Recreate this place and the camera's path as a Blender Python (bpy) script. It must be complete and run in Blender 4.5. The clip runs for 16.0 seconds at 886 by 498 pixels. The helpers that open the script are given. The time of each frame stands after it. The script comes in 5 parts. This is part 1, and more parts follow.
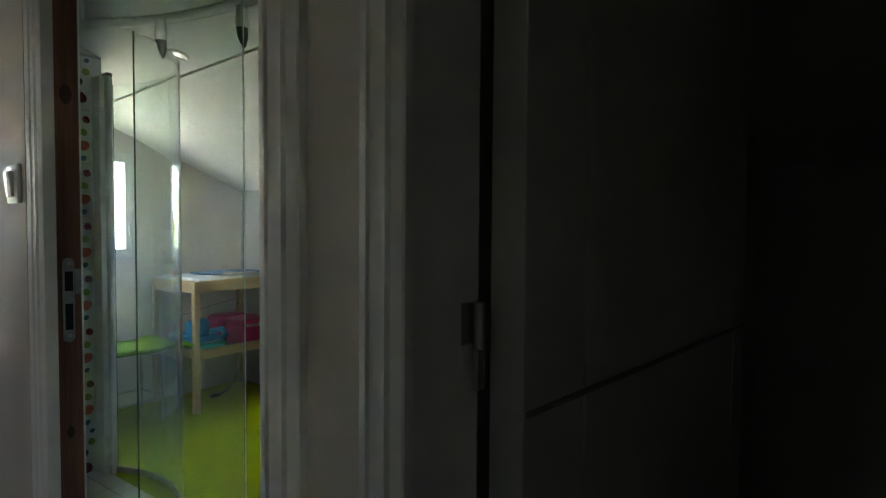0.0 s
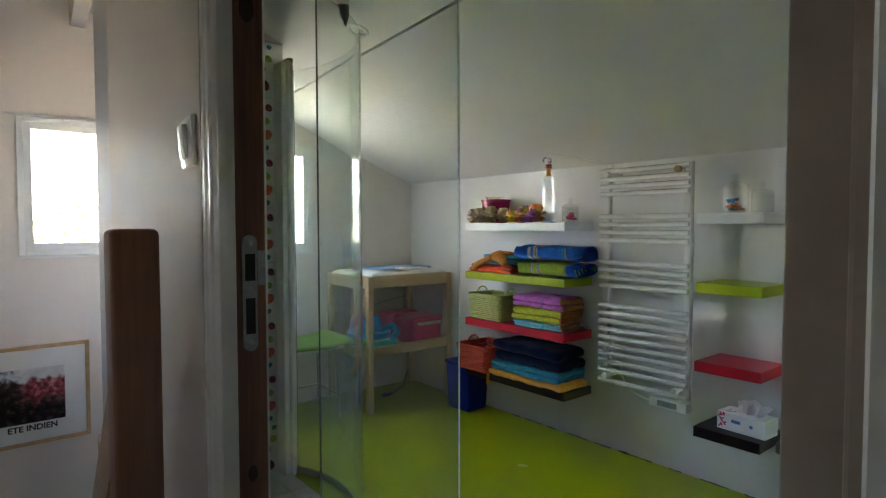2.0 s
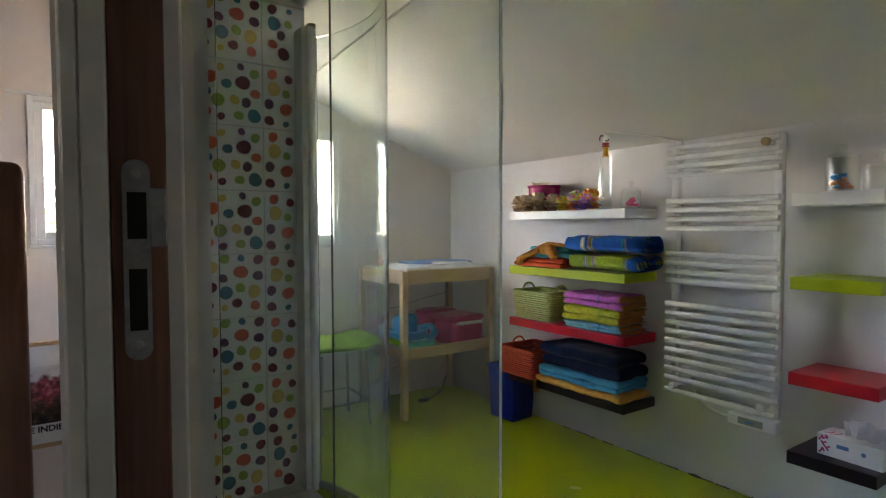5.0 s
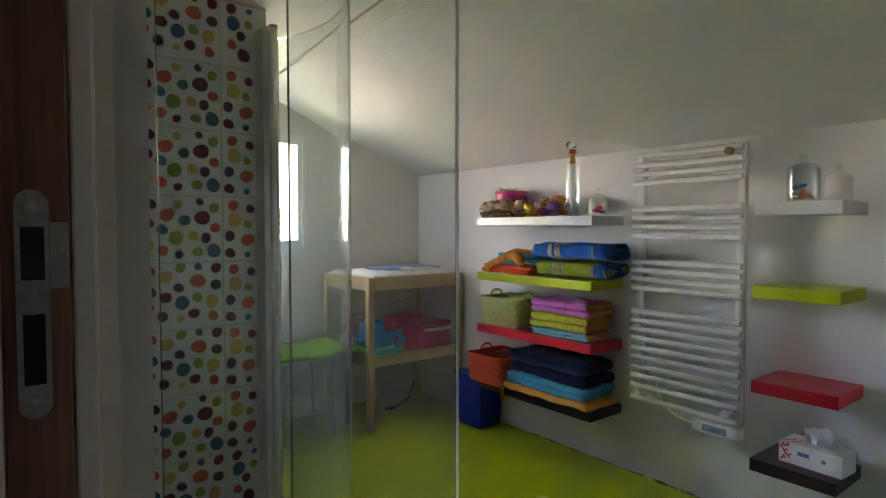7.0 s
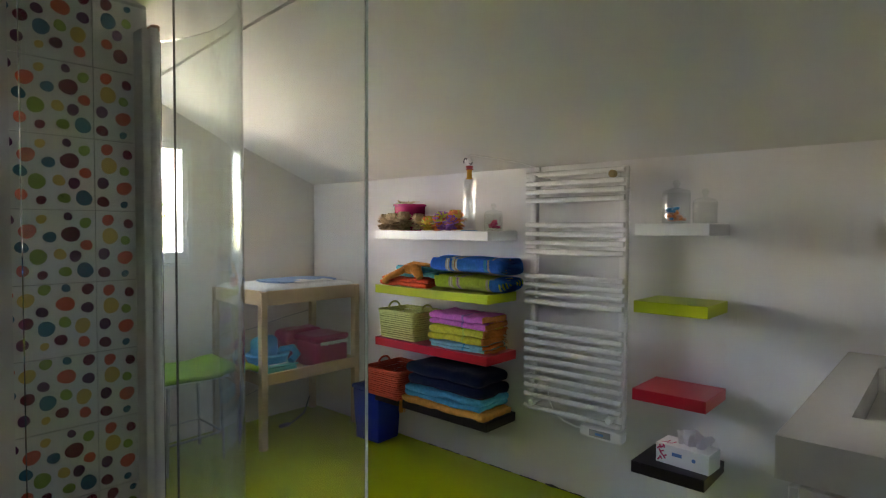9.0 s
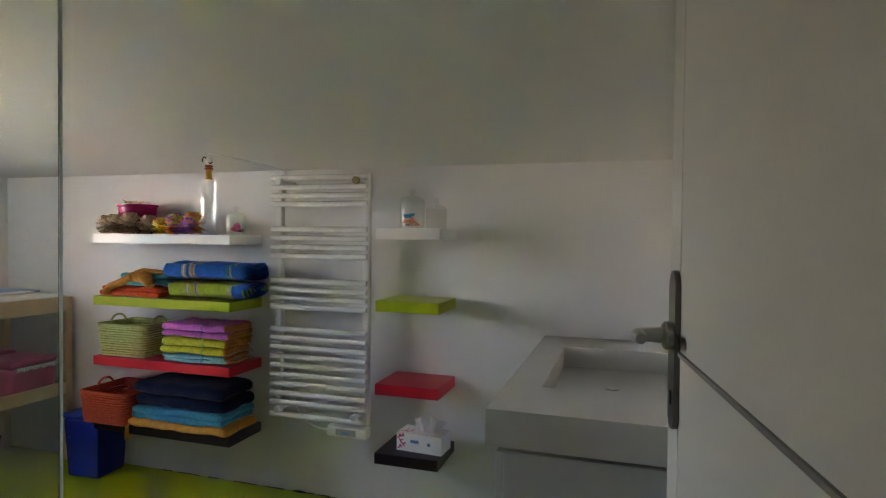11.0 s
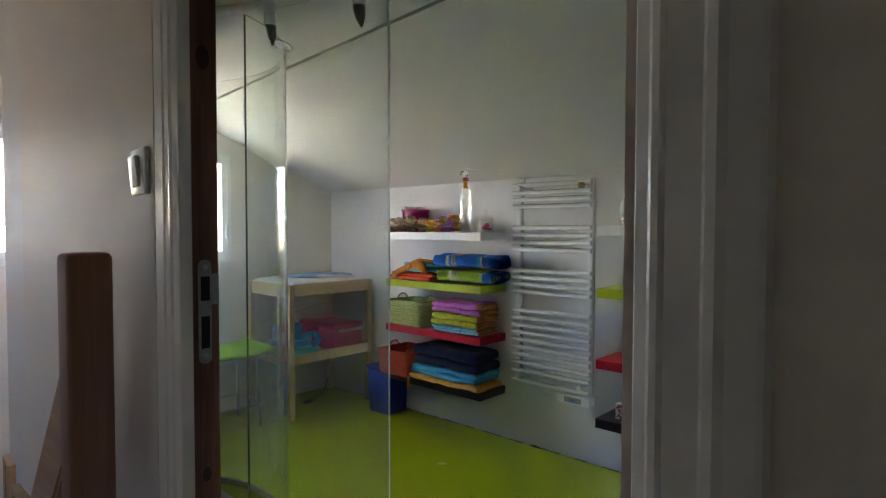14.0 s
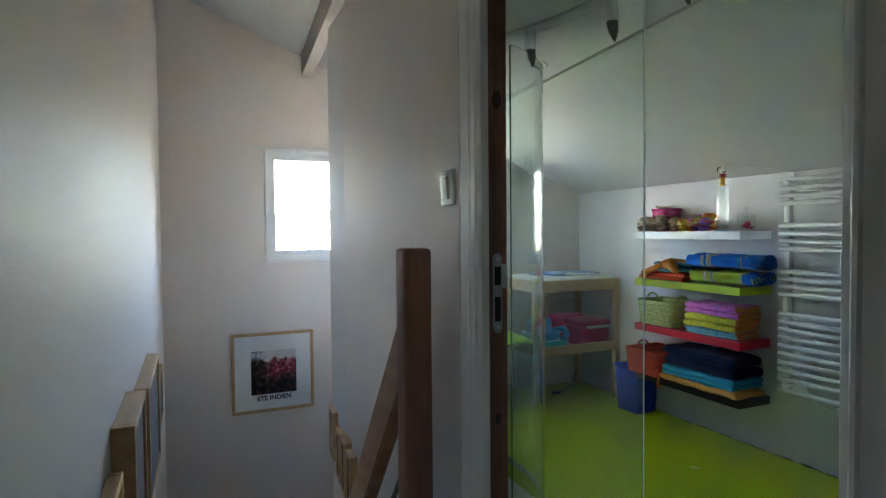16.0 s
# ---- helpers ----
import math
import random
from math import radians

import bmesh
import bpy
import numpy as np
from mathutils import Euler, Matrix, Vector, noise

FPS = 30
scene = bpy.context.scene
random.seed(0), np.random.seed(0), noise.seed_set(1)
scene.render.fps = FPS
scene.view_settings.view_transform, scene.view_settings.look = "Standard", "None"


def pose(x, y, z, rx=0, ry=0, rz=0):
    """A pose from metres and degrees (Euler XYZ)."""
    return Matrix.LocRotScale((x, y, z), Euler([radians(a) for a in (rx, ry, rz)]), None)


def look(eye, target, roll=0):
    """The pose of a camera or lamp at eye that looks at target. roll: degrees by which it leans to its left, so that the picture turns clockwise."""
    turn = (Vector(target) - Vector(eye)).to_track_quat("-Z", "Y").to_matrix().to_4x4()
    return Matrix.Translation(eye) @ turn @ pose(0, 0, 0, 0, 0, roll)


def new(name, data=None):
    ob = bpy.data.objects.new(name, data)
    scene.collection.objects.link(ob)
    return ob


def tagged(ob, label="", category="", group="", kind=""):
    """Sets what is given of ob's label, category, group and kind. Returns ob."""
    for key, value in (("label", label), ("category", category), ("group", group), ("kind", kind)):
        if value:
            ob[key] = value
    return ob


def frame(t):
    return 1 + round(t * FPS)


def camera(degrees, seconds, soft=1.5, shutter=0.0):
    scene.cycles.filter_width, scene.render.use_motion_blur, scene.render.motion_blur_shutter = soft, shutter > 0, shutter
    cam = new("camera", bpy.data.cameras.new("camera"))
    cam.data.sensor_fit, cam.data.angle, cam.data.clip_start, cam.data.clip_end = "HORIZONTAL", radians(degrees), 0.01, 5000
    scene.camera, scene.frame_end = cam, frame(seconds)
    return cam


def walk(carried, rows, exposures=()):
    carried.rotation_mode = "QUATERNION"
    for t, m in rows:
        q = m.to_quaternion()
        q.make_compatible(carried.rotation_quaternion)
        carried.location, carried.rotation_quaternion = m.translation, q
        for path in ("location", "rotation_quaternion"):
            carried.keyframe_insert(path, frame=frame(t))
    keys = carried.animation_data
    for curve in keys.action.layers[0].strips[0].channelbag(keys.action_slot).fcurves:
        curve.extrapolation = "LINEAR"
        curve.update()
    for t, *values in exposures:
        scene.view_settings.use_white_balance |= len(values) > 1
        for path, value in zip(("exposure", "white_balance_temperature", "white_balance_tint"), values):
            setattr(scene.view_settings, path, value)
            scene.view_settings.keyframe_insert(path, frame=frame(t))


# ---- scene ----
cam = camera(75.4, 16.0, soft=1.2)
PATH = [
    (0, (-0.15, -0.314, 1.344), (-1.319, 1.308, 1.269), 0.4),
    (0.5, (-0.259, -0.273, 1.344), (-1.558, 1.246, 1.269), 0.4),
    (1, (-0.406, -0.228, 1.313), (-1.798, 1.206, 1.233), 0.2),
    (1.5, (-0.498, -0.195, 1.304), (-1.964, 1.162, 1.227), -0.1),
    (2, (-0.599, -0.136, 1.291), (-2.145, 1.13, 1.212), -0.1),
    (2.5, (-0.687, -0.056, 1.242), (-2.297, 1.129, 1.16), -0.2),
    (3, (-0.744, 0.01, 1.231), (-2.385, 1.151, 1.151), -0.2),
    (3.5, (-0.793, 0.03, 1.228), (-2.443, 1.157, 1.151), -0.1),
    (4, (-0.828, 0.057, 1.231), (-2.483, 1.177, 1.154), -0.1),
    (6.5, (-0.899, 0.144, 1.206), (-2.487, 1.357, 1.132), -0.1),
    (7, (-0.900, 0.151, 1.251), (-2.477, 1.377, 1.178), -0.0),
    (7.5, (-0.909, 0.159, 1.306), (-2.485, 1.389, 1.233), 0.0),
    (8, (-0.918, 0.159, 1.356), (-2.478, 1.408, 1.273), -0.1),
    (8.5, (-0.917, 0.148, 1.338), (-2.403, 1.485, 1.264), 0.2),
    (9, (-0.921, 0.146, 1.321), (-2.250, 1.639, 1.252), 0.3),
    (9.5, (-0.916, 0.159, 1.307), (-1.973, 1.856, 1.247), 0.6),
    (10, (-0.897, 0.152, 1.308), (-1.68, 1.991, 1.257), 0.7),
    (12.5, (-0.746, 0.007, 1.310), (-1.292, 1.931, 1.274), 0.6),
    (13, (-0.591, -0.116, 1.362), (-1.404, 1.71, 1.296), 0.3),
    (13.5, (-0.537, -0.172, 1.342), (-1.613, 1.514, 1.28), 0.6),
    (14, (-0.512, -0.249, 1.327), (-1.86, 1.227, 1.261), 0.1),
    (14.5, (-0.485, -0.298, 1.325), (-2.026, 0.975, 1.257), -0.1),
    (15, (-0.449, -0.338, 1.316), (-2.119, 0.76, 1.248), -0.2),
    (15.5, (-0.424, -0.366, 1.31), (-2.19, 0.572, 1.242), -0.3),
    (16, (-0.359, -0.416, 1.327), (-2.189, 0.387, 1.265), -0.5),
]
walk(cam, [(t, look(eye, target, roll)) for t, eye, target, roll in PATH],
     [(0.0, 6.0, 7500, 12), (2.0, 5.95, 7700, 20), (3.0, 5.95, 8000, 26), (6.5, 6.0, 8300, 28), (10.0, 5.95, 8400, 30), (12.5, 5.85, 8300, 30), (14.0, 5.95, 7700, 26), (15.0, 5.95, 7700, 26), (16.0, 5.95, 6800, 15)])

# ---- world, sun, sky through the windows ----
W_WALL, N_WALL, S_WALL, E_END = -4.48, 2.70, -0.596, 1.4
world = bpy.data.worlds.new("world")
scene.world = world
world.use_nodes = True
sky = world.node_tree.nodes.new("ShaderNodeTexSky")
sky.sky_type = "NISHITA"
sky.sun_disc = False
sky.ozone_density, sky.dust_density = 3.0, 0.4
sky.sun_elevation, sky.sun_rotation = radians(50), radians(140)
world.node_tree.links.new(sky.outputs[0], world.node_tree.nodes["Background"].inputs[0])
world.node_tree.nodes["Background"].inputs[1].default_value = 0.15
sun = new("sun", bpy.data.lights.new("sun", "SUN"))
sun.data.energy, sun.data.angle, sun.data.color = 5.0, radians(0.5), (1.0, 0.95, 0.88)
sun.matrix_world = look((12.4, -14.8, 23.0), (0, 0, 0))
WINDOWS = {"bath": (1.19, 1.745, 1.165, 1.805), "stair": (0.115, 0.64, 1.197, 1.834)}
for wy0, wy1, wz0, wz1 in WINDOWS.values():
    lamp = new("sky_portal", bpy.data.lights.new("sky_portal", "AREA"))
    lamp.data.shape, lamp.data.size, lamp.data.size_y = "RECTANGLE", wy1 - wy0, wz1 - wz0
    lamp.data.cycles.is_portal = True
    lamp.matrix_world = look((W_WALL - 0.20, (wy0 + wy1) / 2, (wz0 + wz1) / 2), (0, (wy0 + wy1) / 2, (wz0 + wz1) / 2))


# ---- materials ----
def material(name, rgb, rough=0.5, vary=0.06, scale=6.0, bump=0.0, bump_scale=120.0, metal=0.0, spec=0.5, stretch=(1, 1, 1), rand=0.0,
             rough_vary=0.05, spots=None):
    """A painted, woven, metal or plastic surface: colour that drifts at two scales, and fine relief."""
    m = bpy.data.materials.new(name)
    m.use_nodes = True
    nt = m.node_tree
    n, link = nt.nodes, nt.links.new
    b = n["Principled BSDF"]
    tc, mp = n.new("ShaderNodeTexCoord"), n.new("ShaderNodeMapping")
    mp.inputs["Scale"].default_value = stretch
    link(tc.outputs["Object"], mp.inputs["Vector"])
    big, fine = n.new("ShaderNodeTexNoise"), n.new("ShaderNodeTexNoise")
    for tex, s, d in ((big, scale, 3), (fine, bump_scale, 2)):
        tex.inputs["Scale"].default_value, tex.inputs["Detail"].default_value = s, d
        link(mp.outputs[0], tex.inputs["Vector"])
    add = n.new("ShaderNodeMath")
    add.operation = "ADD"
    link(big.outputs["Fac"], add.inputs[0])
    half = n.new("ShaderNodeMath")
    half.operation = "MULTIPLY"
    half.inputs[1].default_value = 0.5
    link(fine.outputs["Fac"], half.inputs[0])
    link(half.outputs[0], add.inputs[1])
    ramp = n.new("ShaderNodeMapRange")
    ramp.inputs["From Min"].default_value, ramp.inputs["From Max"].default_value = 0.4, 1.1
    ramp.inputs["To Min"].default_value, ramp.inputs["To Max"].default_value = 1 - vary, 1 + vary
    link(add.outputs[0], ramp.inputs["Value"])
    value = ramp.outputs[0]
    if rand:
        info = n.new("ShaderNodeObjectInfo")
        rr = n.new("ShaderNodeMapRange")
        rr.inputs["To Min"].default_value, rr.inputs["To Max"].default_value = 1 - rand, 1 + rand
        link(info.outputs["Random"], rr.inputs["Value"])
        mul = n.new("ShaderNodeMath")
        mul.operation = "MULTIPLY"
        link(value, mul.inputs[0])
        link(rr.outputs[0], mul.inputs[1])
        value = mul.outputs[0]
    col = n.new("ShaderNodeVectorMath")
    col.operation = "SCALE"
    col.inputs[0].default_value = rgb
    link(value, col.inputs["Scale"])
    out = col.outputs[0]
    if spots:
        st, rs, mx = n.new("ShaderNodeTexNoise"), n.new("ShaderNodeMapRange"), n.new("ShaderNodeMix")
        st.inputs["Scale"].default_value, st.inputs["Detail"].default_value = spots[1], 6
        link(mp.outputs[0], st.inputs["Vector"])
        rs.inputs["From Min"].default_value, rs.inputs["From Max"].default_value = spots[2] - 0.12, spots[2] + 0.16
        link(st.outputs["Fac"], rs.inputs["Value"])
        mx.data_type = "RGBA"
        link(rs.outputs[0], mx.inputs["Factor"])
        link(out, mx.inputs[6])
        mx.inputs[7].default_value = (*spots[0], 1)
        out = mx.outputs[2]
    link(out, b.inputs["Base Color"])
    rg = n.new("ShaderNodeMapRange")
    rg.inputs["To Min"].default_value, rg.inputs["To Max"].default_value = max(0.02, rough - rough_vary), rough + rough_vary
    link(big.outputs["Fac"], rg.inputs["Value"])
    link(rg.outputs[0], b.inputs["Roughness"])
    b.inputs["Metallic"].default_value = metal
    b.inputs["Specular IOR Level"].default_value = spec
    if bump:
        bp = n.new("ShaderNodeBump")
        bp.inputs["Strength"].default_value, bp.inputs["Distance"].default_value = bump, 0.004
        link(fine.outputs["Fac"], bp.inputs["Height"])
        link(bp.outputs[0], b.inputs["Normal"])
    return m


def timber(name, light, dark, axis="Z", rough=0.45, fine=26.0):
    """Wood with grain that runs along the given axis."""
    m = bpy.data.materials.new(name)
    m.use_nodes = True
    n, link = m.node_tree.nodes, m.node_tree.links.new
    b = n["Principled BSDF"]
    tc, mp = n.new("ShaderNodeTexCoord"), n.new("ShaderNodeMapping")
    mp.inputs["Scale"].default_value = tuple(0.05 if a == axis else 1 for a in "XYZ")
    link(tc.outputs["Object"], mp.inputs["Vector"])
    info = n.new("ShaderNodeObjectInfo")
    off = n.new("ShaderNodeVectorMath")
    off.operation = "SCALE"
    off.inputs[0].default_value = (3, 5, 7)
    link(info.outputs["Random"], off.inputs["Scale"])
    link(off.outputs[0], mp.inputs["Location"])
    grain, pores = n.new("ShaderNodeTexNoise"), n.new("ShaderNodeTexNoise")
    for tex, s in ((grain, fine), (pores, fine * 9)):
        tex.inputs["Scale"].default_value, tex.inputs["Detail"].default_value = s, 6
        link(mp.outputs[0], tex.inputs["Vector"])
    add = n.new("ShaderNodeMix")
    add.inputs["Factor"].default_value = 0.35
    link(grain.outputs["Fac"], add.inputs[2])
    link(pores.outputs["Fac"], add.inputs[3])
    ramp = n.new("ShaderNodeValToRGB")
    ramp.color_ramp.elements[0].position, ramp.color_ramp.elements[1].position = 0.36, 0.64
    ramp.color_ramp.elements[0].color, ramp.color_ramp.elements[1].color = (*dark, 1), (*light, 1)
    link(add.outputs[0], ramp.inputs["Fac"])
    link(ramp.outputs[0], b.inputs["Base Color"])
    b.inputs["Roughness"].default_value = rough
    bp = n.new("ShaderNodeBump")
    bp.inputs["Strength"].default_value, bp.inputs["Distance"].default_value = 0.25, 0.002
    link(pores.outputs["Fac"], bp.inputs["Height"])
    link(bp.outputs[0], b.inputs["Normal"])
    return m


def clear_glass(name, tint, rough=0.0, ior=1.47):
    m = bpy.data.materials.new(name)
    m.use_nodes = True
    b = m.node_tree.nodes["Principled BSDF"]
    b.inputs["Base Color"].default_value = (*tint, 1)
    b.inputs["Roughness"].default_value = rough
    b.inputs["IOR"].default_value = ior
    b.inputs["Transmission Weight"].default_value = 1.0
    return m


WALL = material("wall_paint", (0.71, 0.70, 0.68), 0.55, 0.03, 1.5, 0.10, 260)
LANDING = material("landing_satin_paint", (0.75, 0.685, 0.62), 0.60, 0.03, 1.2, 0.12, 210, spec=0.05, rough_vary=0.05)
CEIL = material("ceiling_paint", (0.68, 0.675, 0.63), 0.7, 0.03, 1.2, 0.12, 200)
TRIM = material("white_gloss_paint", (0.80, 0.78, 0.75), 0.32, 0.04, 5, 0.06, 90)
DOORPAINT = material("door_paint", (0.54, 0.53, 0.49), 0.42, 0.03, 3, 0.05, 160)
FLOOR_GREEN = material("green_floor_paint", (0.36, 0.435, 0.010), 0.24, 0.05, 1.6, 0.03, 60, rough_vary=0.08)
FLOOR_WOOD = timber("landing_floor_wood", (0.42, 0.27, 0.14), (0.28, 0.16, 0.08), "X")
JAMB_WOOD = timber("bare_pine_jamb", (0.27, 0.115, 0.070), (0.115, 0.043, 0.028), "Z", 0.6, 22)
POST_WOOD = timber("newel_wood", (0.33, 0.146, 0.084), (0.21, 0.085, 0.050), "Z", 0.4, 20)
RAIL_WOOD = timber("handrail_wood", (0.52, 0.29, 0.15), (0.36, 0.18, 0.09), "X", 0.4, 20)
BEECH = timber("pale_beech", (0.66, 0.47, 0.28), (0.54, 0.36, 0.20), "Z", 0.42, 18)
BEECH_Y = timber("pale_beech_rail", (0.66, 0.47, 0.28), (0.54, 0.36, 0.20), "Y", 0.42, 18)
FRAME_WOOD = timber("frame_wood", (0.60, 0.38, 0.18), (0.46, 0.27, 0.12), "X", 0.45, 30)
BROWN_WOOD = material("dark_frame_edge", (0.10, 0.04, 0.02), 0.5, 0.1, 20, 0.1)
STEEL = material("dull_steel", (0.42, 0.42, 0.41), 0.40, 0.12, 30, 0.05, 200, 1.0)
DARK_STEEL = material("gunmetal", (0.16, 0.15, 0.14), 0.35, 0.1, 30, 0.04, 200, 0.9)
STRIKE = material("worn_zinc", (0.30, 0.31, 0.32), 0.42, 0.35, 45, 0.15, 160, 0.9)
STRIP = material("grey_inlay_strip", (0.20, 0.19, 0.18), 0.4, 0.08, 20)
# near-black colour standing for the shade in slots, keyhole and basin gap
HOLE_SHADE = material("painted_cavity_shade", (0.012, 0.01, 0.009), 0.9, 0.1, 20)
TILE = material("white_glazed_tile", (0.80, 0.80, 0.76), 0.10, 0.03, 9, 0.02, 60, rand=0.02)
GROUT = material("grey_grout", (0.48, 0.47, 0.43), 0.8, 0.08, 30, 0.1)
MOSAIC = material("beige_floor_tile", (0.60, 0.56, 0.47), 0.35, 0.08, 14, 0.05, 80, rand=0.07)
DOTS = {"coral": (0.70, 0.12, 0.06), "maroon": (0.17, 0.006, 0.025), "purple": (0.11, 0.02, 0.08), "blue": (0.02, 0.14, 0.22),
        "green": (0.26, 0.38, 0.06), "yellow": (0.66, 0.46, 0.12)}
DOT = {k: material("dot_" + k, v, 0.14, 0.12, 40) for k, v in DOTS.items()}
GLASS = clear_glass("green_tinted_glass", (0.93, 0.98, 0.955), 0.0, 1.30)
# limescale film on the shower glass
gn, gl_ = GLASS.node_tree.nodes, GLASS.node_tree.links.new
film_noise, film_map, film_mix, film_white = gn.new("ShaderNodeTexNoise"), gn.new("ShaderNodeMapRange"), gn.new("ShaderNodeMixShader"), gn.new("ShaderNodeBsdfTranslucent")
film_noise.inputs["Scale"].default_value, film_noise.inputs["Detail"].default_value = 7, 5
film_map.inputs["To Min"].default_value, film_map.inputs["To Max"].default_value = 0.01, 0.05
film_white.inputs["Color"].default_value = (0.82, 0.90, 0.86, 1)
gl_(film_noise.outputs["Fac"], film_map.inputs["Value"])
gl_(film_map.outputs[0], film_mix.inputs["Fac"])
gl_(gn["Principled BSDF"].outputs[0], film_mix.inputs[1])
gl_(film_white.outputs[0], film_mix.inputs[2])
gl_(film_mix.outputs[0], gn["Material Output"].inputs["Surface"])
JAR = bpy.data.materials.new("thin_jar_glass")
JAR.use_nodes = True
jn, jl = JAR.node_tree.nodes, JAR.node_tree.links.new
jar_clear, jar_gloss, jar_rim, jar_range, jar_mix = (jn.new("ShaderNode" + k) for k in ("BsdfTransparent", "BsdfGlossy", "LayerWeight", "MapRange", "MixShader"))
jar_clear.inputs["Color"].default_value = (0.955, 0.97, 0.96, 1)
jar_gloss.inputs["Roughness"].default_value, jar_rim.inputs["Blend"].default_value = 0.05, 0.2
jar_range.inputs["To Min"].default_value, jar_range.inputs["To Max"].default_value = 0.035, 0.26
jl(jar_rim.outputs["Facing"], jar_range.inputs["Value"])
jl(jar_range.outputs[0], jar_mix.inputs["Fac"])
jl(jar_clear.outputs[0], jar_mix.inputs[1])
jl(jar_gloss.outputs[0], jar_mix.inputs[2])
jl(jar_mix.outputs[0], jn["Material Output"].inputs["Surface"])
THIN_GLAZING = clear_glass("thin_glazing", (1.0, 1.0, 1.0), 0.0, 1.08)
PANE = clear_glass("window_glass", (0.98, 0.99, 0.99))
RADIATOR = material("radiator_enamel", (0.80, 0.79, 0.76), 0.22, 0.02, 5)
PLASTIC_W = material("white_plastic", (0.78, 0.78, 0.75), 0.3, 0.02, 8)
LACK = {"white": material("white_laminate", (0.80, 0.80, 0.78), 0.3, 0.02, 4), "green": material("lime_laminate", (0.42, 0.50, 0.015), 0.32, 0.03, 4),
        "red": material("red_laminate", (0.60, 0.014, 0.03), 0.3, 0.03, 4), "black": material("black_brown_laminate", (0.022, 0.010, 0.016), 0.32, 0.1, 12)}


def cloth(name, rgb, bump=1.0, scale=150):
    m = material(name, rgb, 0.95, 0.24, 55, bump, scale, spec=0.1)
    b = m.node_tree.nodes["Principled BSDF"]
    b.inputs["Sheen Weight"].default_value = 0.08
    return m


TOWEL = {k: cloth("terry_" + k, v) for k, v in {
    "blue": (0.015, 0.22, 0.72), "lime": (0.46, 0.60, 0.08), "stripe": (0.52, 0.48, 0.36), "navy": (0.006, 0.014, 0.045), "teal": (0.02, 0.36, 0.56),
    "orange": (0.74, 0.34, 0.07), "red": (0.72, 0.09, 0.03), "aqua": (0.08, 0.46, 0.58), "pink": (0.66, 0.15, 0.54), "yellow": (0.56, 0.56, 0.05),
    "sky": (0.16, 0.52, 0.62), "bear": (0.62, 0.24, 0.05), "mat": (0.20, 0.42, 0.012), "white": (0.78, 0.78, 0.76), "paleblue": (0.20, 0.36, 0.62),
    "violet": (0.36, 0.16, 0.46), "rust": (0.50, 0.19, 0.05)}.items()}
STRAW = material("lime_woven_straw", (0.46, 0.50, 0.16), 0.8, 0.25, 60, 0.8, 160)
RED_STRAW = material("red_woven_straw", (0.64, 0.075, 0.03), 0.8, 0.25, 60, 0.8, 160)
TWIG = material("dry_wood_shavings", (0.56, 0.41, 0.28), 0.8, 0.3, 60, 0.5, 120)
MAGENTA = material("magenta_glaze", (0.50, 0.02, 0.14), 0.18, 0.05, 10)
PETAL = {k: material("petal_" + k, v, 0.7, 0.15, 60) for k, v in {"orange": (0.90, 0.30, 0.10), "purple": (0.42, 0.20, 0.68), "lime": (0.66, 0.76, 0.16), "yellow": (0.82, 0.62, 0.10)}.items()}
NAVY_PLASTIC = material("navy_plastic", (0.008, 0.035, 0.32), 0.25, 0.06, 10)
BLUE_PLASTIC = material("blue_plastic", (0.015, 0.30, 0.60), 0.3, 0.05, 10)
TEAL_PLASTIC = material("teal_plastic", (0.03, 0.52, 0.50), 0.3, 0.05, 10)
PINK_BAG = material("pink_vinyl", (0.55, 0.04, 0.15), 0.35, 0.12, 10, 0.15, 30)
CERAMIC = material("white_ceramic", (0.62, 0.60, 0.54), 0.15, 0.015, 4)
CABINET = material("white_cabinet_front", (0.60, 0.59, 0.56), 0.4, 0.02, 4)
PAPER = material("mount_card", (0.86, 0.86, 0.82), 0.8, 0.02, 20)
INK = material("black_ink", (0.015, 0.013, 0.015), 0.7, 0.1, 20)
TISSUE = material("tissue", (0.85, 0.84, 0.84), 0.9, 0.02, 30, 0.2, 60)
PINK = material("pink_print", (0.70, 0.06, 0.16), 0.5, 0.05, 20)
BLUE_INK = material("blue_print", (0.10, 0.25, 0.50), 0.5, 0.05, 20)
RUBBER = material("black_rubber", (0.02, 0.02, 0.022), 0.6, 0.1, 20)
SEAL = material("clear_grey_seal", (0.30, 0.31, 0.28), 0.4, 0.05, 10)
GROUND = material("pale_ground", (0.42, 0.40, 0.31), 0.9, 0.25, 0.4, 0.3, 6)
LEAF = material("leaves", (0.07, 0.11, 0.03), 0.6, 0.4, 2.0)
BARK = material("bark", (0.12, 0.08, 0.05), 0.9, 0.3, 8, 0.5, 40)


# ---- building helpers ----
def finish(name, bm, mats, smooth=False):
    bmesh.ops.recalc_face_normals(bm, faces=bm.faces)
    me = bpy.data.meshes.new(name)
    bm.to_mesh(me)
    bm.free()
    for m in mats if isinstance(mats, (list, tuple)) else [mats]:
        me.materials.append(m)
    if smooth:
        me.polygons.foreach_set("use_smooth", [True] * len(me.polygons))
        me.set_sharp_from_angle(angle=radians(38))
    return me


def solid(name, bm, mats, label="", category="", group="", kind="", smooth=False):
    return tagged(new(name, finish(name, bm, mats, smooth)), label, category, group, kind)


def thing(name, base, label, category, group="", kind=""):
    ob = new(name)
    ob.empty_display_size = 0.05
    ob.matrix_world = Matrix.Translation(base)
    return tagged(ob, label, category, group, kind)


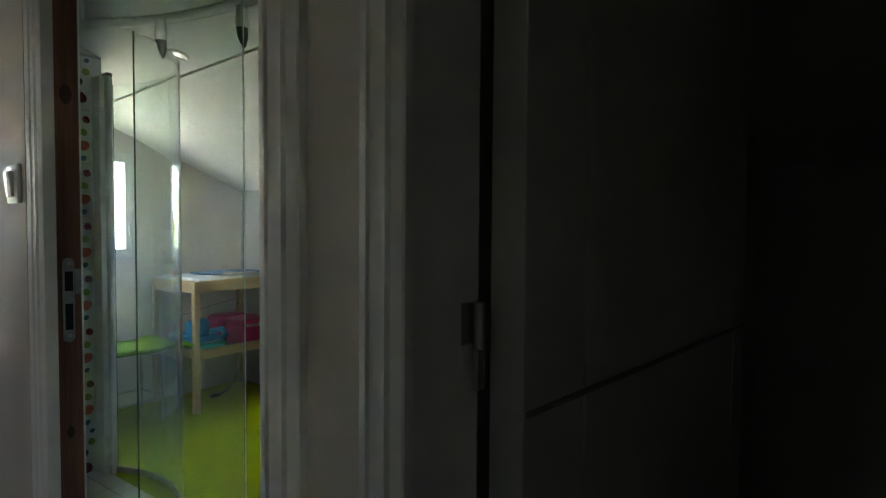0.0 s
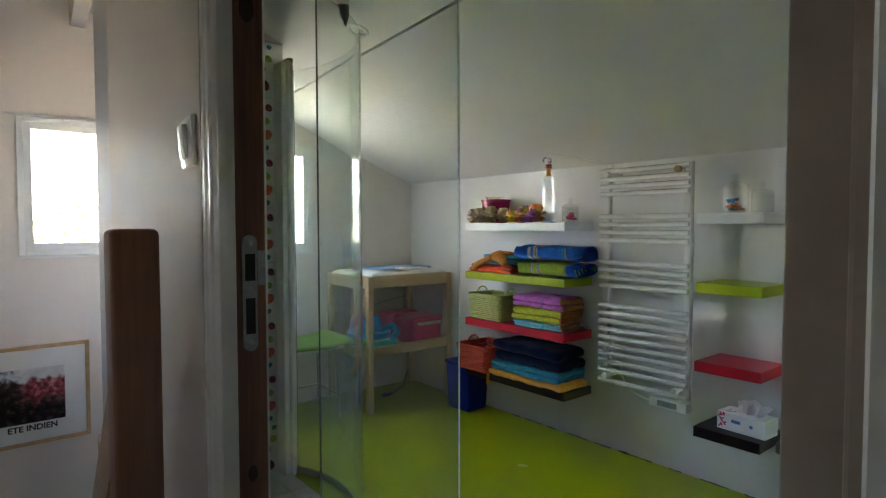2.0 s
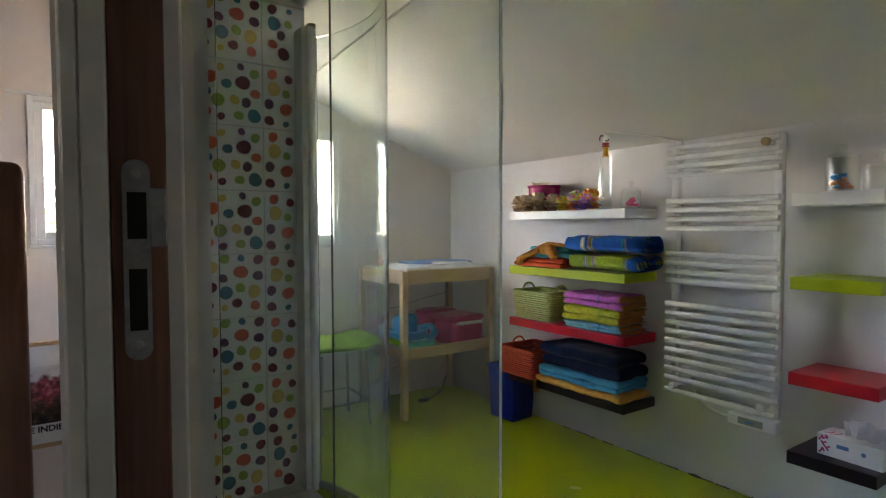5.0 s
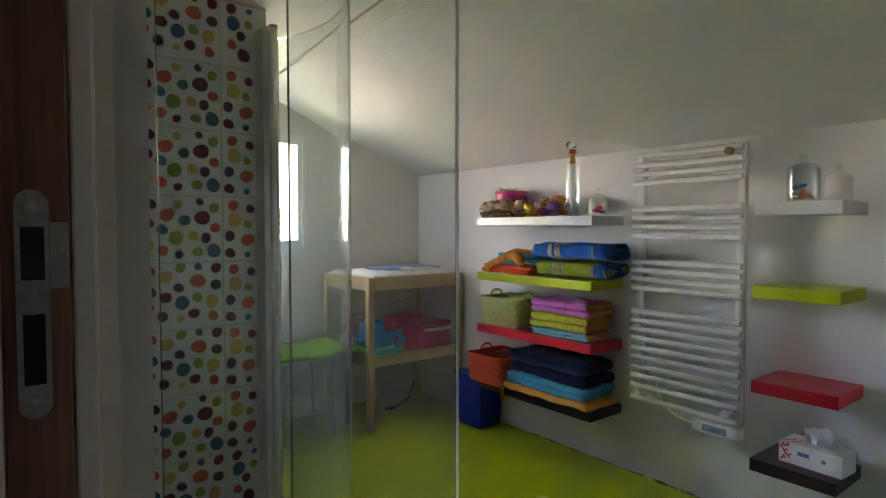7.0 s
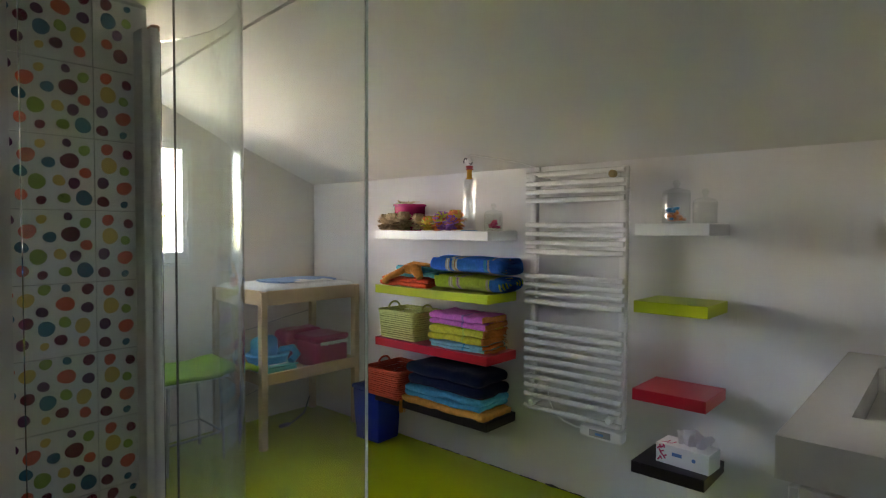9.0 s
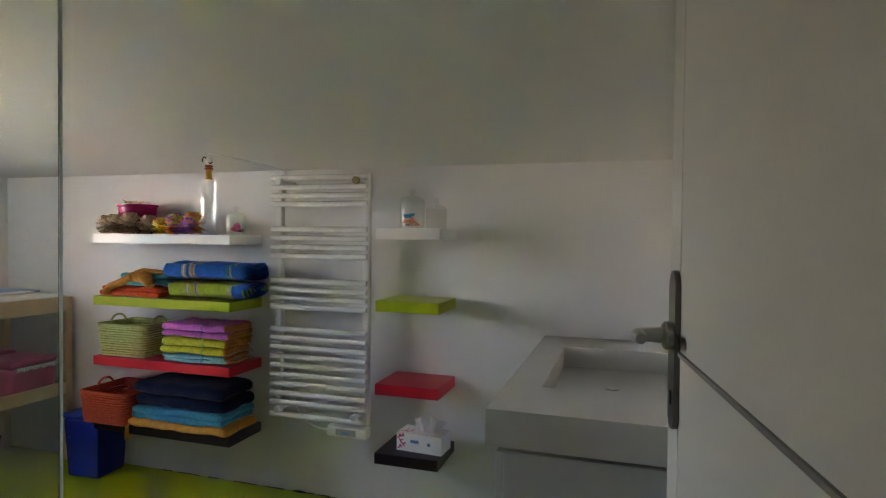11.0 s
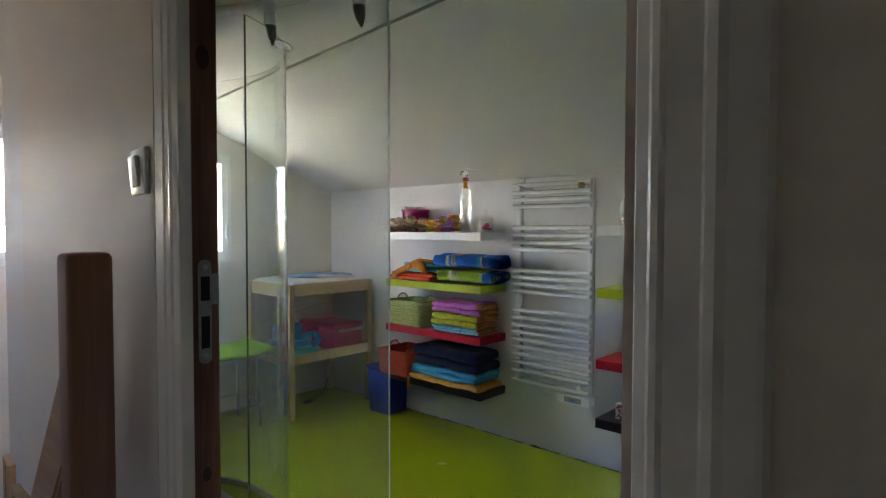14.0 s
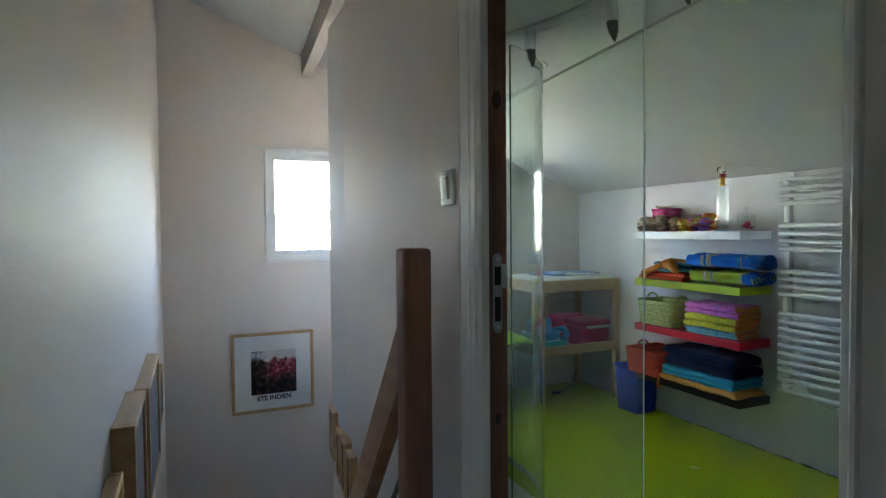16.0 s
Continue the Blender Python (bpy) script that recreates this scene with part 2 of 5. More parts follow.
def part(name, bm, mats, parent, label="", smooth=False):
    """One mesh part in world coordinates under a thing or a part of it."""
    ob = new(name, finish(name, bm, mats, smooth))
    ob.parent = parent
    if parent.parent is None:
        ob.matrix_parent_inverse = parent.matrix_basis.inverted()
    return tagged(ob, label)


def box(x0, x1, y0, y1, z0, z1, bevel=0.0, m=None, bm=None, seg=2):
    made = bmesh.new()
    bmesh.ops.create_cube(made, size=1)
    for v in made.verts:
        v.co = ((x0 + x1) / 2 + v.co.x * (x1 - x0), (y0 + y1) / 2 + v.co.y * (y1 - y0), (z0 + z1) / 2 + v.co.z * (z1 - z0))
    if bevel:
        bmesh.ops.bevel(made, geom=made.edges[:], offset=bevel, segments=seg, affect="EDGES", profile=0.5)
    if m:
        made.transform(m)
    return join(bm, made)


def join(bm, other):
    if bm is None:
        return other
    me = bpy.data.meshes.new("tmp")
    other.to_mesh(me)
    other.free()
    bm.from_mesh(me)
    bpy.data.meshes.remove(me)
    return bm


def rbox(x0, x1, y0, y1, z0, z1, r, n=6, wob=0.0, freq=18.0, seed=0.0, m=None, bm=None, mi=0):
    """A soft block: a box with rounded edges of radius r, finely divided and uneven by wob metres."""
    made = bmesh.new()
    bmesh.ops.create_cube(made, size=2)
    bmesh.ops.subdivide_edges(made, edges=made.edges[:], cuts=n, use_grid_fill=True)
    c, h = Vector(((x0 + x1) / 2, (y0 + y1) / 2, (z0 + z1) / 2)), Vector(((x1 - x0) / 2, (y1 - y0) / 2, (z1 - z0) / 2))
    rr = min(r, h.x * 0.98, h.y * 0.98, h.z * 0.98)
    for v in made.verts:
        p = Vector([math.copysign(abs(v.co[i]) ** 0.8, v.co[i]) * h[i] for i in range(3)])
        q = Vector([max(-(h[i] - rr), min(h[i] - rr, p[i])) for i in range(3)])
        d = p - q
        p = q + d.normalized() * rr if d.length > 1e-6 else p
        if wob:
            w = noise.noise_vector((p + c) * freq + Vector((seed, seed * 2, 0)))
            p += Vector((w.x, w.y, w.z)) * wob
        v.co = p + c
    for f in made.faces:
        f.material_index = mi
    if m:
        made.transform(m)
    return join(bm, made)


def tube(points, r, sides=10, closed=False, bm=None, flat=1.0, cap=True, mi=0):
    """A round bar along points."""
    bm = bm or bmesh.new()
    pts = [Vector(p) for p in points]
    rings, n, last = [], len(pts), None
    for i, p in enumerate(pts):
        a = pts[(i - 1) % n] if closed or i else p
        b = pts[(i + 1) % n] if closed or i < n - 1 else p
        d = (b - a).normalized()
        ref = last if last else (Vector((0, 0, 1)) if abs(d.z) < 0.9 else Vector((1, 0, 0)))
        s = d.cross(ref).normalized()
        up = s.cross(d).normalized()
        last = up
        rad = r[i] if isinstance(r, (list, tuple)) else r
        rings.append([bm.verts.new(p + s * math.cos(k * math.tau / sides) * rad + up * math.sin(k * math.tau / sides) * rad * flat) for k in range(sides)])
    for i in range(n if closed else n - 1):
        a, b = rings[i], rings[(i + 1) % n]
        for k in range(sides):
            bm.faces.new((a[k], a[(k + 1) % sides], b[(k + 1) % sides], b[k])).material_index = mi
    if cap and not closed:
        bm.faces.new(rings[0][::-1]).material_index = mi
        bm.faces.new(rings[-1]).material_index = mi
    return bm


def lathe(c, profile, sides=24, bm=None, m=None, squash=1.0):
    """A turned shape about a vertical axis at c; profile is (radius, height) from below."""
    made = bmesh.new()
    rings = []
    for rad, z in profile:
        rings.append([made.verts.new((c[0] + rad * math.cos(k * math.tau / sides), c[1] + rad * squash * math.sin(k * math.tau / sides), c[2] + z)) for k in range(sides)])
    for a, b in zip(rings, rings[1:]):
        for k in range(sides):
            made.faces.new((a[k], a[(k + 1) % sides], b[(k + 1) % sides], b[k]))
    made.faces.new(rings[0][::-1])
    made.faces.new(rings[-1])
    if m:
        made.transform(m)
    return join(bm, made)


def prism(outline, z0, z1, bm=None, m=None, bevel=0.0):
    """An upright prism over a plan outline."""
    made = bmesh.new()
    low, high = [made.verts.new((x, y, z0)) for x, y in outline], [made.verts.new((x, y, z1)) for x, y in outline]
    made.faces.new(low[::-1])
    made.faces.new(high)
    k = len(outline)
    for i in range(k):
        made.faces.new((low[i], low[(i + 1) % k], high[(i + 1) % k], high[i]))
    if bevel:
        bmesh.ops.bevel(made, geom=made.edges[:], offset=bevel, segments=2, affect="EDGES")
    if m:
        made.transform(m)
    return join(bm, made)


def sheet(points, thick, z0, z1):
    """A bent upright sheet of glass along a plan line."""
    pts = [Vector((*p, 0)) for p in points]
    left, right = [], []
    for i, p in enumerate(pts):
        d = (pts[min(i + 1, len(pts) - 1)] - pts[max(i - 1, 0)]).normalized()
        s = Vector((-d.y, d.x, 0)) * thick / 2
        left.append((p + s).to_2d())
        right.append((p - s).to_2d())
    bm = bmesh.new()
    grid = [[bm.verts.new((*a, z)) for z in (z0, z1)] + [bm.verts.new((*b, z)) for z in (z1, z0)] for a, b in zip(left, right)]
    for a, b in zip(grid, grid[1:]):
        for k in range(4):
            bm.faces.new((a[k], a[(k + 1) % 4], b[(k + 1) % 4], b[k]))
    bm.faces.new(grid[0][::-1])
    bm.faces.new(grid[-1])
    return bm


def roof(y):
    return 1.645 + 0.385 * (N_WALL - y)


# The doors' wall stands five degrees askew: u runs along it, v into the bathroom.
DW = Matrix.Translation((-1.40, 0.130, 0)) @ Matrix.Rotation(radians(-5), 4, "Z")


def wall_under_roof(name, x0, x1, y0, y1, z0, mat_, m=None):
    """A wall that reaches up into the sloping ceiling."""
    bm = box(x0, x1, y0, y1, z0, 50, m=m)
    for v in bm.verts:
        if v.co.z > 40:
            v.co.z = roof(v.co.y) + 0.02
    return solid(name, bm, mat_, kind="structure")


# ---- structure ----
bm = prism([(-4.62, 1.06), (-3.60, 1.06), (-3.60, 0.36), tuple((DW @ Vector((-0.10, 0.05, 0)))[:2]), tuple((DW @ Vector((2.86, 0.05, 0)))[:2]), (E_END + 0.05, 2.82), (-4.62, 2.82)], -0.12, 0)
solid("floor_bathroom", bm, FLOOR_GREEN, "lime green painted bathroom floor with scuffs", "floor", kind="structure")
FLOOR_CUT = prism([(-1.62, S_WALL), (E_END, S_WALL), tuple((DW @ Vector((2.80, 0.050, 0)))[:2]), tuple((DW @ Vector((-0.22, 0.050, 0)))[:2])], -0.14, 0.003)
solid("floor_landing", FLOOR_CUT, FLOOR_WOOD, "brown wooden landing floor", "floor", kind="structure")

wall_under_roof("wall_north", -4.62, E_END, N_WALL, N_WALL + 0.12, -0.1, WALL)
wall_under_roof("wall_south", -4.62, E_END, S_WALL - 0.12, S_WALL, -3.0, LANDING)
wall_under_roof("wall_east", E_END, E_END + 0.1, S_WALL - 0.12, N_WALL + 0.12, -0.1, WALL)

# west wall, one sheet with the two window holes
bm = bmesh.new()
ys = [S_WALL - 0.12, WINDOWS["stair"][0], WINDOWS["stair"][1], 1.10, WINDOWS["bath"][0], WINDOWS["bath"][1], N_WALL + 0.12]
for i, (a, b) in enumerate(zip(ys, ys[1:])):
    spans = [(-3.0, None)]
    for w in WINDOWS.values():
        if abs(w[0] - a) < 1e-6:
            spans = [(-3.0, w[2]), (w[3], None)]
    for z0, z1 in spans:
        bm2 = box(W_WALL - 0.26, W_WALL, a, b, z0, z1 if z1 else 9)
        for v in bm2.verts:
            if v.co.z > 8:
                v.co.z = roof(v.co.y) + 0.02
        join(bm, bm2)
bmesh.ops.remove_doubles(bm, verts=bm.verts[:], dist=1e-4)
solid("wall_west", bm, LANDING, kind="structure")

# the wall of the doors, in its own frame
HEAD = 2.12
wall_under_roof("wall_doors_stair_side", -2.34, -0.135, 0.0, 0.10, -3.0, LANDING, DW)
wall_under_roof("wall_doors_pier", 0.795, 0.935, 0.0, 0.10, 0, LANDING, DW)
wall_under_roof("wall_doors_far", 1.72, 2.86, 0.0, 0.10, 0, LANDING, DW)
wall_under_roof("wall_doors_over_bathroom_door", -0.135, 0.795, 0.0, 0.10, HEAD + 0.03, LANDING, DW)
wall_under_roof("wall_doors_over_dark_door", 0.935, 1.72, 0.0, 0.10, HEAD + 0.03, LANDING, DW)
# walls round the shower, the stair and the dark room
wall_under_roof("wall_shower_back", -3.70, -3.480, 0.36, 1.14, -3.0, LANDING)
wall_under_roof("wall_stair_bath", W_WALL, -3.70, 1.02, 1.14, -3.0, WALL)
wall_under_roof("wall_shower_lining", -3.480, -1.93, 0.285, 0.348, 0, WALL)
wall_under_roof("wall_bathroom_east", -0.60, -0.52, 0.19, N_WALL, 0, WALL)

bm = box(-4.62, E_END + 0.1, S_WALL - 0.12, N_WALL + 0.12, 0, 0.1)
for v in bm.verts:
    v.co.z += roof(v.co.y)
solid("ceiling", bm, CEIL, "white painted sloping ceiling", "ceiling", kind="structure")
# the plaster joint along the ceiling
bm = bmesh.new()
for x, y in ((-4.47, 1.475), (-0.605, 1.255)):
    row = []
    for dy, dz in ((-0.012, 0.01), (-0.012, -0.014), (0.055, -0.011), (0.075, 0.01)):
        row.append(bm.verts.new((x, y + dy, roof(y + dy) + dz)))
    if x < -2:
        first = row
for i in range(4):
    bm.faces.new((first[i], first[(i + 1) % 4], row[(i + 1) % 4], row[i]))
bm.faces.new(first[::-1])
bm.faces.new(row)
solid("trim_ceiling_joint", bm, CEIL, "raised plaster joint along the ceiling", "trim", kind="structure")
# purlin over the stair
bm = box(W_WALL + 0.002, -1.2, 0, 0.075, -0.13, 0.02, 0.004)
for v in bm.verts:
    v.co.z += roof(0.33)
    v.co.y += 0.315 - 0.02 * (v.co.x + 4.48) - (0.0 if v.co.x < -4 else 0.16)
BEAMPAINT = material("greyish_beam_paint", (0.50, 0.44, 0.38), 0.6, 0.06, 6, 0.1, 80)
solid("ceiling_beam", bm, BEAMPAINT, "painted timber purlin under the sloping ceiling", "beam", kind="structure")

# white post at the end of the tiled wall
POST_PAINT = material("post_paint", (0.84, 0.84, 0.80), 0.6, 0.02, 6, 0.05, 120)
post = thing("shower_post", (-3.42, 1.11, 0), "white painted post ending the tiled shower wall", "post", kind="structure")
part("post_body", box(-3.470, -3.375, 1.085, 1.155, 0.0, 2.125, 0.004), POST_PAINT, post)
part("post_bead", tube([(-3.374, 1.128, 0.0), (-3.374, 1.128, 2.13)], 0.016, 12), POST_PAINT, post, smooth=True)
part("post_cap", rbox(-3.43, -3.372, 1.12, 1.158, 2.125, 2.15, 0.008, 3, 0.004, 60), material("cap_filler", (0.45, 0.30, 0.22), 0.8, 0.2, 40), post, "chipped brownish filler on top")


def casing(u0, u1, name, z1=HEAD + 0.06):
    """A door architrave with three ridges, upright along the wall of the doors."""
    w = u1 - u0
    prof = [(0, 0), (0, -0.010), (0.03, -0.0125), (0.14, -0.0135), (0.18, -0.0155), (0.24, -0.0155), (0.28, -0.013), (0.56, -0.013), (0.60, -0.0155), (0.68, -0.016), (0.74, -0.0125), (0.95, -0.0105), (0.99, -0.009), (1, 0)]
    bm = prism([(u0 + a * w, v) for a, v in prof], 0.004, z1, m=DW)
    return tagged(new(name, finish(name, bm, TRIM)), kind="structure")


casing(-0.056, 0.018, "trim_casing_strike_side")
casing(0.757, 0.824, "trim_casing_hinge_side")
casing(0.912, 0.965, "trim_casing_dark_door")
casing(1.69, 1.76, "trim_casing_dark_door_far")
for a, b, nm in ((-0.056, 0.826, "trim_casing_head"), (0.912, 1.76, "trim_casing_head_dark_door")):
    solid(nm, box(a, b, -0.015, 0, HEAD + 0.06, HEAD + 0.13, 0.003, DW), TRIM, kind="structure")

# linings: bare pine on the strike side, painted on the hinge side
frame1 = thing("door_frame_1", (-1.40, 0.13, 0), "bathroom door frame, bare brown pine on the strike side", "door frame", kind="structure")
part("frame_edge", box(-0.1345, -0.013, 0.0005, 0.0200, 0.004, HEAD, 0.002, DW), TRIM, frame1)
part("strike_jamb", box(-0.1345, -0.018, 0.0205, 0.0630, 0.004, HEAD, 0.002, DW), JAMB_WOOD, frame1, "bare knotty brown pine jamb")
part("frame_rebate", box(-0.1345, -0.070, 0.0635, 0.0825, 0.004, HEAD, 0.003, DW), TRIM, frame1)
PINKISH = material("pinkish_primer", (0.60, 0.50, 0.44), 0.5, 0.05, 4, 0.05, 60)
part("hinge_jamb", box(0.760, 0.795, -0.002, 0.044, 0.004, HEAD, 0.002, DW), PINKISH, frame1, "pinkish primed hinge jamb")
part("hinge_stop", box(0.762, 0.795, 0.0445, 0.086, 0.004, HEAD, 0.002, DW), PINKISH, frame1)
part("hinge_rebate", box(-0.6840, -0.602, 0.170, 0.2020, 0.012, HEAD - 0.006, 0.003), PINKISH, frame1, "pinkish rebate closing the hinge gap")
part("head_jamb", box(-0.135, 0.795, 0.0, 0.10, HEAD, HEAD + 0.03, 0.002, DW), TRIM, frame1)
knots = bmesh.new()
for z, s in ((0.42, 0.010), (0.93, 0.007), (1.60, 0.011), (1.84, 0.008)):
    join(knots, lathe((0, 0, 0), [(s * 0.9, 0.0), (s, 0.001), (s * 0.5, 0.0016)], 12, m=DW @ Matrix.Translation((-0.0182, 0.040, z)) @ Matrix.Rotation(radians(90), 4, "Y") @ Matrix.Scale(1.8, 4, (1, 0, 0))))
part("knots", knots, material("pine_knot", (0.05, 0.018, 0.010), 0.5, 0.3, 60), frame1, smooth=True)
out = []
for k in range(32):
    a = k * math.pi / 16
    out.append((0.0395 + 0.0105 * math.cos(a), 1.195 + (0.0735 if k <= 16 else -0.0735) + 0.0105 * math.sin(a)))
strike = prism(out, 0.0, 0.0026, m=DW @ Matrix(((0, 0, 1, -0.018), (1, 0, 0, 0), (0, 1, 0, 0), (0, 0, 0, 1))))
plate = part("strike_plate", strike, STRIKE, frame1, "dull steel strike plate with two slots")
# solid blocks, no real holes: the slots' shade is in their colour
part("latch_slot", box(-0.0165, -0.0148, 0.0325, 0.0470, 1.213, 1.252, 0.0004, DW), HOLE_SHADE, plate)
part("bolt_slot", box(-0.0165, -0.0148, 0.0330, 0.0465, 1.136, 1.188, 0.0004, DW), HOLE_SHADE, plate)
part("strike_lip", box(-0.018, -0.0142, 0.0495, 0.0620, 1.206, 1.256, 0.001, DW), STRIKE, plate)
for z in (1.267, 1.124):
    part("screw", lathe((0, 0, 0), [(0.004, 0), (0.004, 0.0012), (0.002, 0.002)], 10, m=DW @ Matrix.Translation((-0.0155, 0.0395, z)) @ Matrix.Rotation(radians(90), 4, "Y")), STEEL, plate)

frame2 = thing("door_frame_2", (-0.42, 0.05, 0), "white door frame of a dark room off the landing", "door frame", kind="structure")
part("hinge_jamb", box(0.935, 0.956, -0.003, 0.10, 0.004, HEAD, 0.002, DW), TRIM, frame2)
part("far_jamb", box(1.70, 1.72, -0.003, 0.10, 0.004, HEAD, 0.002, DW), TRIM, frame2)
part("head_jamb", box(0.935, 1.72, 0.0, 0.10, HEAD, HEAD + 0.03, 0.002, DW), TRIM, frame2)


def door_leaf(name, hinge, tip, label, lever, g0=0.105, g1=0.058):
    """A flush door with upright grooves and a grey inlay strip; hinge and tip are plan points of one face."""
    h, t = Vector(hinge), Vector(tip)
    d = t - h
    ln = d.length
    m = Matrix.Translation((h.x, h.y, 0)) @ Matrix.Rotation(math.atan2(d.y, d.x), 4, "Z")
    ob = thing(name, (h.x, h.y, 0), label, "door", kind="structure")
    bm = bmesh.new()
    for a, b in ((0, g0), (g0 + 0.005, ln - g1 - 0.004), (ln - g1, ln)):
        box(a, b, -0.04, 0.0, 0.012, HEAD - 0.006, 0.0015, m, bm)
    box(0.002, ln - 0.002, -0.035, -0.005, 0.014, HEAD - 0.008, 0, m, bm)
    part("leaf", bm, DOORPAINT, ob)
    part("inlay_strip", box(0.004, ln - 0.05 if lever else ln - 0.004, -0.001, 0.003, 1.165, 1.171, 0.001, m), STRIP, ob, "grey strip at lock height")
    if lever:
        part("hinge_edge", box(-0.0015, 0.0, -0.0385, -0.0015, 0.014, HEAD - 0.008, 0, m), PINKISH, ob, "pinkish bare door edge")
        x = ln - 0.048
        esc = []
        for k in range(24):
            a = k * math.tau / 24
            esc.append((x + 0.019 * math.cos(a), 1.170 + (0.080 if math.sin(a) >= 0 else -0.080) + 0.021 * math.sin(a)))
        hd = part("handle_plate", prism(esc, 0, 0.007, m=m @ Matrix(((1, 0, 0, 0), (0, 0, 1, 0), (0, 1, 0, 0), (0, 0, 0, 1))), bevel=0.001), DARK_STEEL, ob, "dark metal long handle plate")
        bm = tube([m @ Vector((x, 0.004, 1.188)), m @ Vector((x, 0.040, 1.188)), m @ Vector((x - 0.004, 0.047, 1.188)), m @ Vector((x - 0.015, 0.050, 1.189)), m @ Vector((x - 0.030, 0.050, 1.189)), m @ Vector((x - 0.036, 0.049, 1.188))],
                  [0.011, 0.009, 0.009, 0.0085, 0.008, 0.007], 14)
        part("lever", bm, STEEL, hd, "steel lever", True)
        part("keyhole", box(x - 0.003, x + 0.003, 0.0068, 0.0078, 1.10, 1.118, 0.001, m), HOLE_SHADE, hd)
        part("lever_collar", lathe((0, 0, 0), [(0.018, 0), (0.018, 0.008), (0.013, 0.012)], 18, m=m @ Matrix.Translation((x, 0.007, 1.188)) @ Matrix.Rotation(radians(-90), 4, "X")), STEEL, hd, "", True)
    return ob, m


door_leaf("door_1", (-0.721, 0.200), (-0.812, 0.965), "white flush bathroom door standing open, with a dark metal handle", True)
d2, m2 = door_leaf("door_2", (-0.315, 0.868), (-0.398, 0.160), "white door of the dark room, standing open", False, 0.058, 0.115)
hg = part("hinge", tube([DW @ Vector((0.964, 0.090, 1.195)), DW @ Vector((0.964, 0.090, 1.275))], 0.006, 12), STEEL, d2, "steel hinge", True)
part("hinge_leaf", box(0.9562, 0.9575, 0.072, 0.090, 1.236, 1.275, 0.0005, DW), STEEL, d2)
part("hinge_leaf", box(0.964, 0.970, 0.080, 0.090, 1.195, 1.232, 0.0005, DW), STEEL, d2)


# ---- windows ----
def window(name, y0, y1, z0, z1, label, rod):
    """A white casement in the west wall: outer trim, sash, pane, sill."""
    x = W_WALL
    ob = thing(name, (x, (y0 + y1) / 2, z0), label, "window", kind="structure")
    for nm, o, dpt, w in (("window_frame", 0.062, (-0.06, 0.016), 0.030), ("sash", 0.034, (-0.075, 0.008), 0.040)):
        a, b, c, d = y0 - o, y1 + o, z0 - o, z1 + o
        bm = box(x + dpt[0], x + dpt[1], a, a + w, c, d, 0.003)
        box(x + dpt[0], x + dpt[1], b - w, b, c, d, 0.003, bm=bm)
        box(x + dpt[0], x + dpt[1], a + w, b - w, c, c + w, 0.003, bm=bm)
        box(x + dpt[0], x + dpt[1], a + w, b - w, d - w, d, 0.003, bm=bm)
        part(nm, bm, PLASTIC_W, ob)
    pane = part("pane", box(x - 0.052, x - 0.046, y0 - 0.004, y1 + 0.004, z0 - 0.004, z1 + 0.004), PANE, ob)
    pane.visible_shadow = False
    part("window_sill", box(x - 0.05, x + 0.022, y0 - 0.064, y1 + 0.064, z0 - 0.078, z0 - 0.064, 0.003), PLASTIC_W, ob)
    part("outer_sill", box(x - 0.30, x - 0.08, y0 - 0.02, y1 + 0.02, z0 - 0.05, z0 - 0.01, 0.003), PLASTIC_W, ob)
    if rod:
        rb = part("blind_rail", box(x + 0.018, x + 0.034, y0 - 0.15, y1 + 0.14, z1 + 0.062, z1 + 0.076, 0.003), PLASTIC_W, ob, "thin white blind rail")
        part("rail_clip", rbox(x + 0.016, x + 0.042, y0 + 0.15, y0 + 0.19, z1 + 0.050, z1 + 0.074, 0.006, 3), PLASTIC_W, rb)
    else:
        part("window_handle", rbox(x + 0.010, x + 0.035, y1 + 0.012, y1 + 0.03, z0 + 0.10, z0 + 0.20, 0.006, 3), PLASTIC_W, ob)
    return ob


window("window_1", *WINDOWS["stair"], "white casement window over the stairs with a blind rail", True)
window("window_2", *WINDOWS["bath"], "white casement window of the bathroom", False)

# ---- bathroom: wall shelves ----


def wall_shelf(x0, x1, top, colour, label, group):
    ob = thing("wall_shelf", ((x0 + x1) / 2, N_WALL, top - 0.05), label, "shelf", group)
    part("board", box(x0, x1, 2.442, N_WALL, top - 0.048, top, 0.0015), LACK[colour], ob)
    part("edge_band", box(x0 + 0.002, x1 - 0.002, 2.4405, 2.4425, top - 0.046, top - 0.002, 0.0004), LACK[colour], ob)
    return ob


X0, X1, R0, R1 = -3.508, -2.664, -1.905, -1.612
LONG = {"white": 1.312, "green": 0.988, "red": 0.674, "black": 0.336}
SHORT = {"white": 1.348, "green": 1.030, "red": 0.664, "black": 0.358}
WORDS = {"white": "white floating wall shelf", "green": "lime green floating wall shelf", "red": "bright red floating wall shelf", "black": "black brown floating wall shelf"}
for c in LONG:
    wall_shelf(X0, X1, LONG[c], c, "long " + WORDS[c] + " beside the towel radiator", "long wall shelves")
    wall_shelf(R0, R1, SHORT[c], c, "short square " + WORDS[c] + " beside the towel radiator", "short wall shelves")

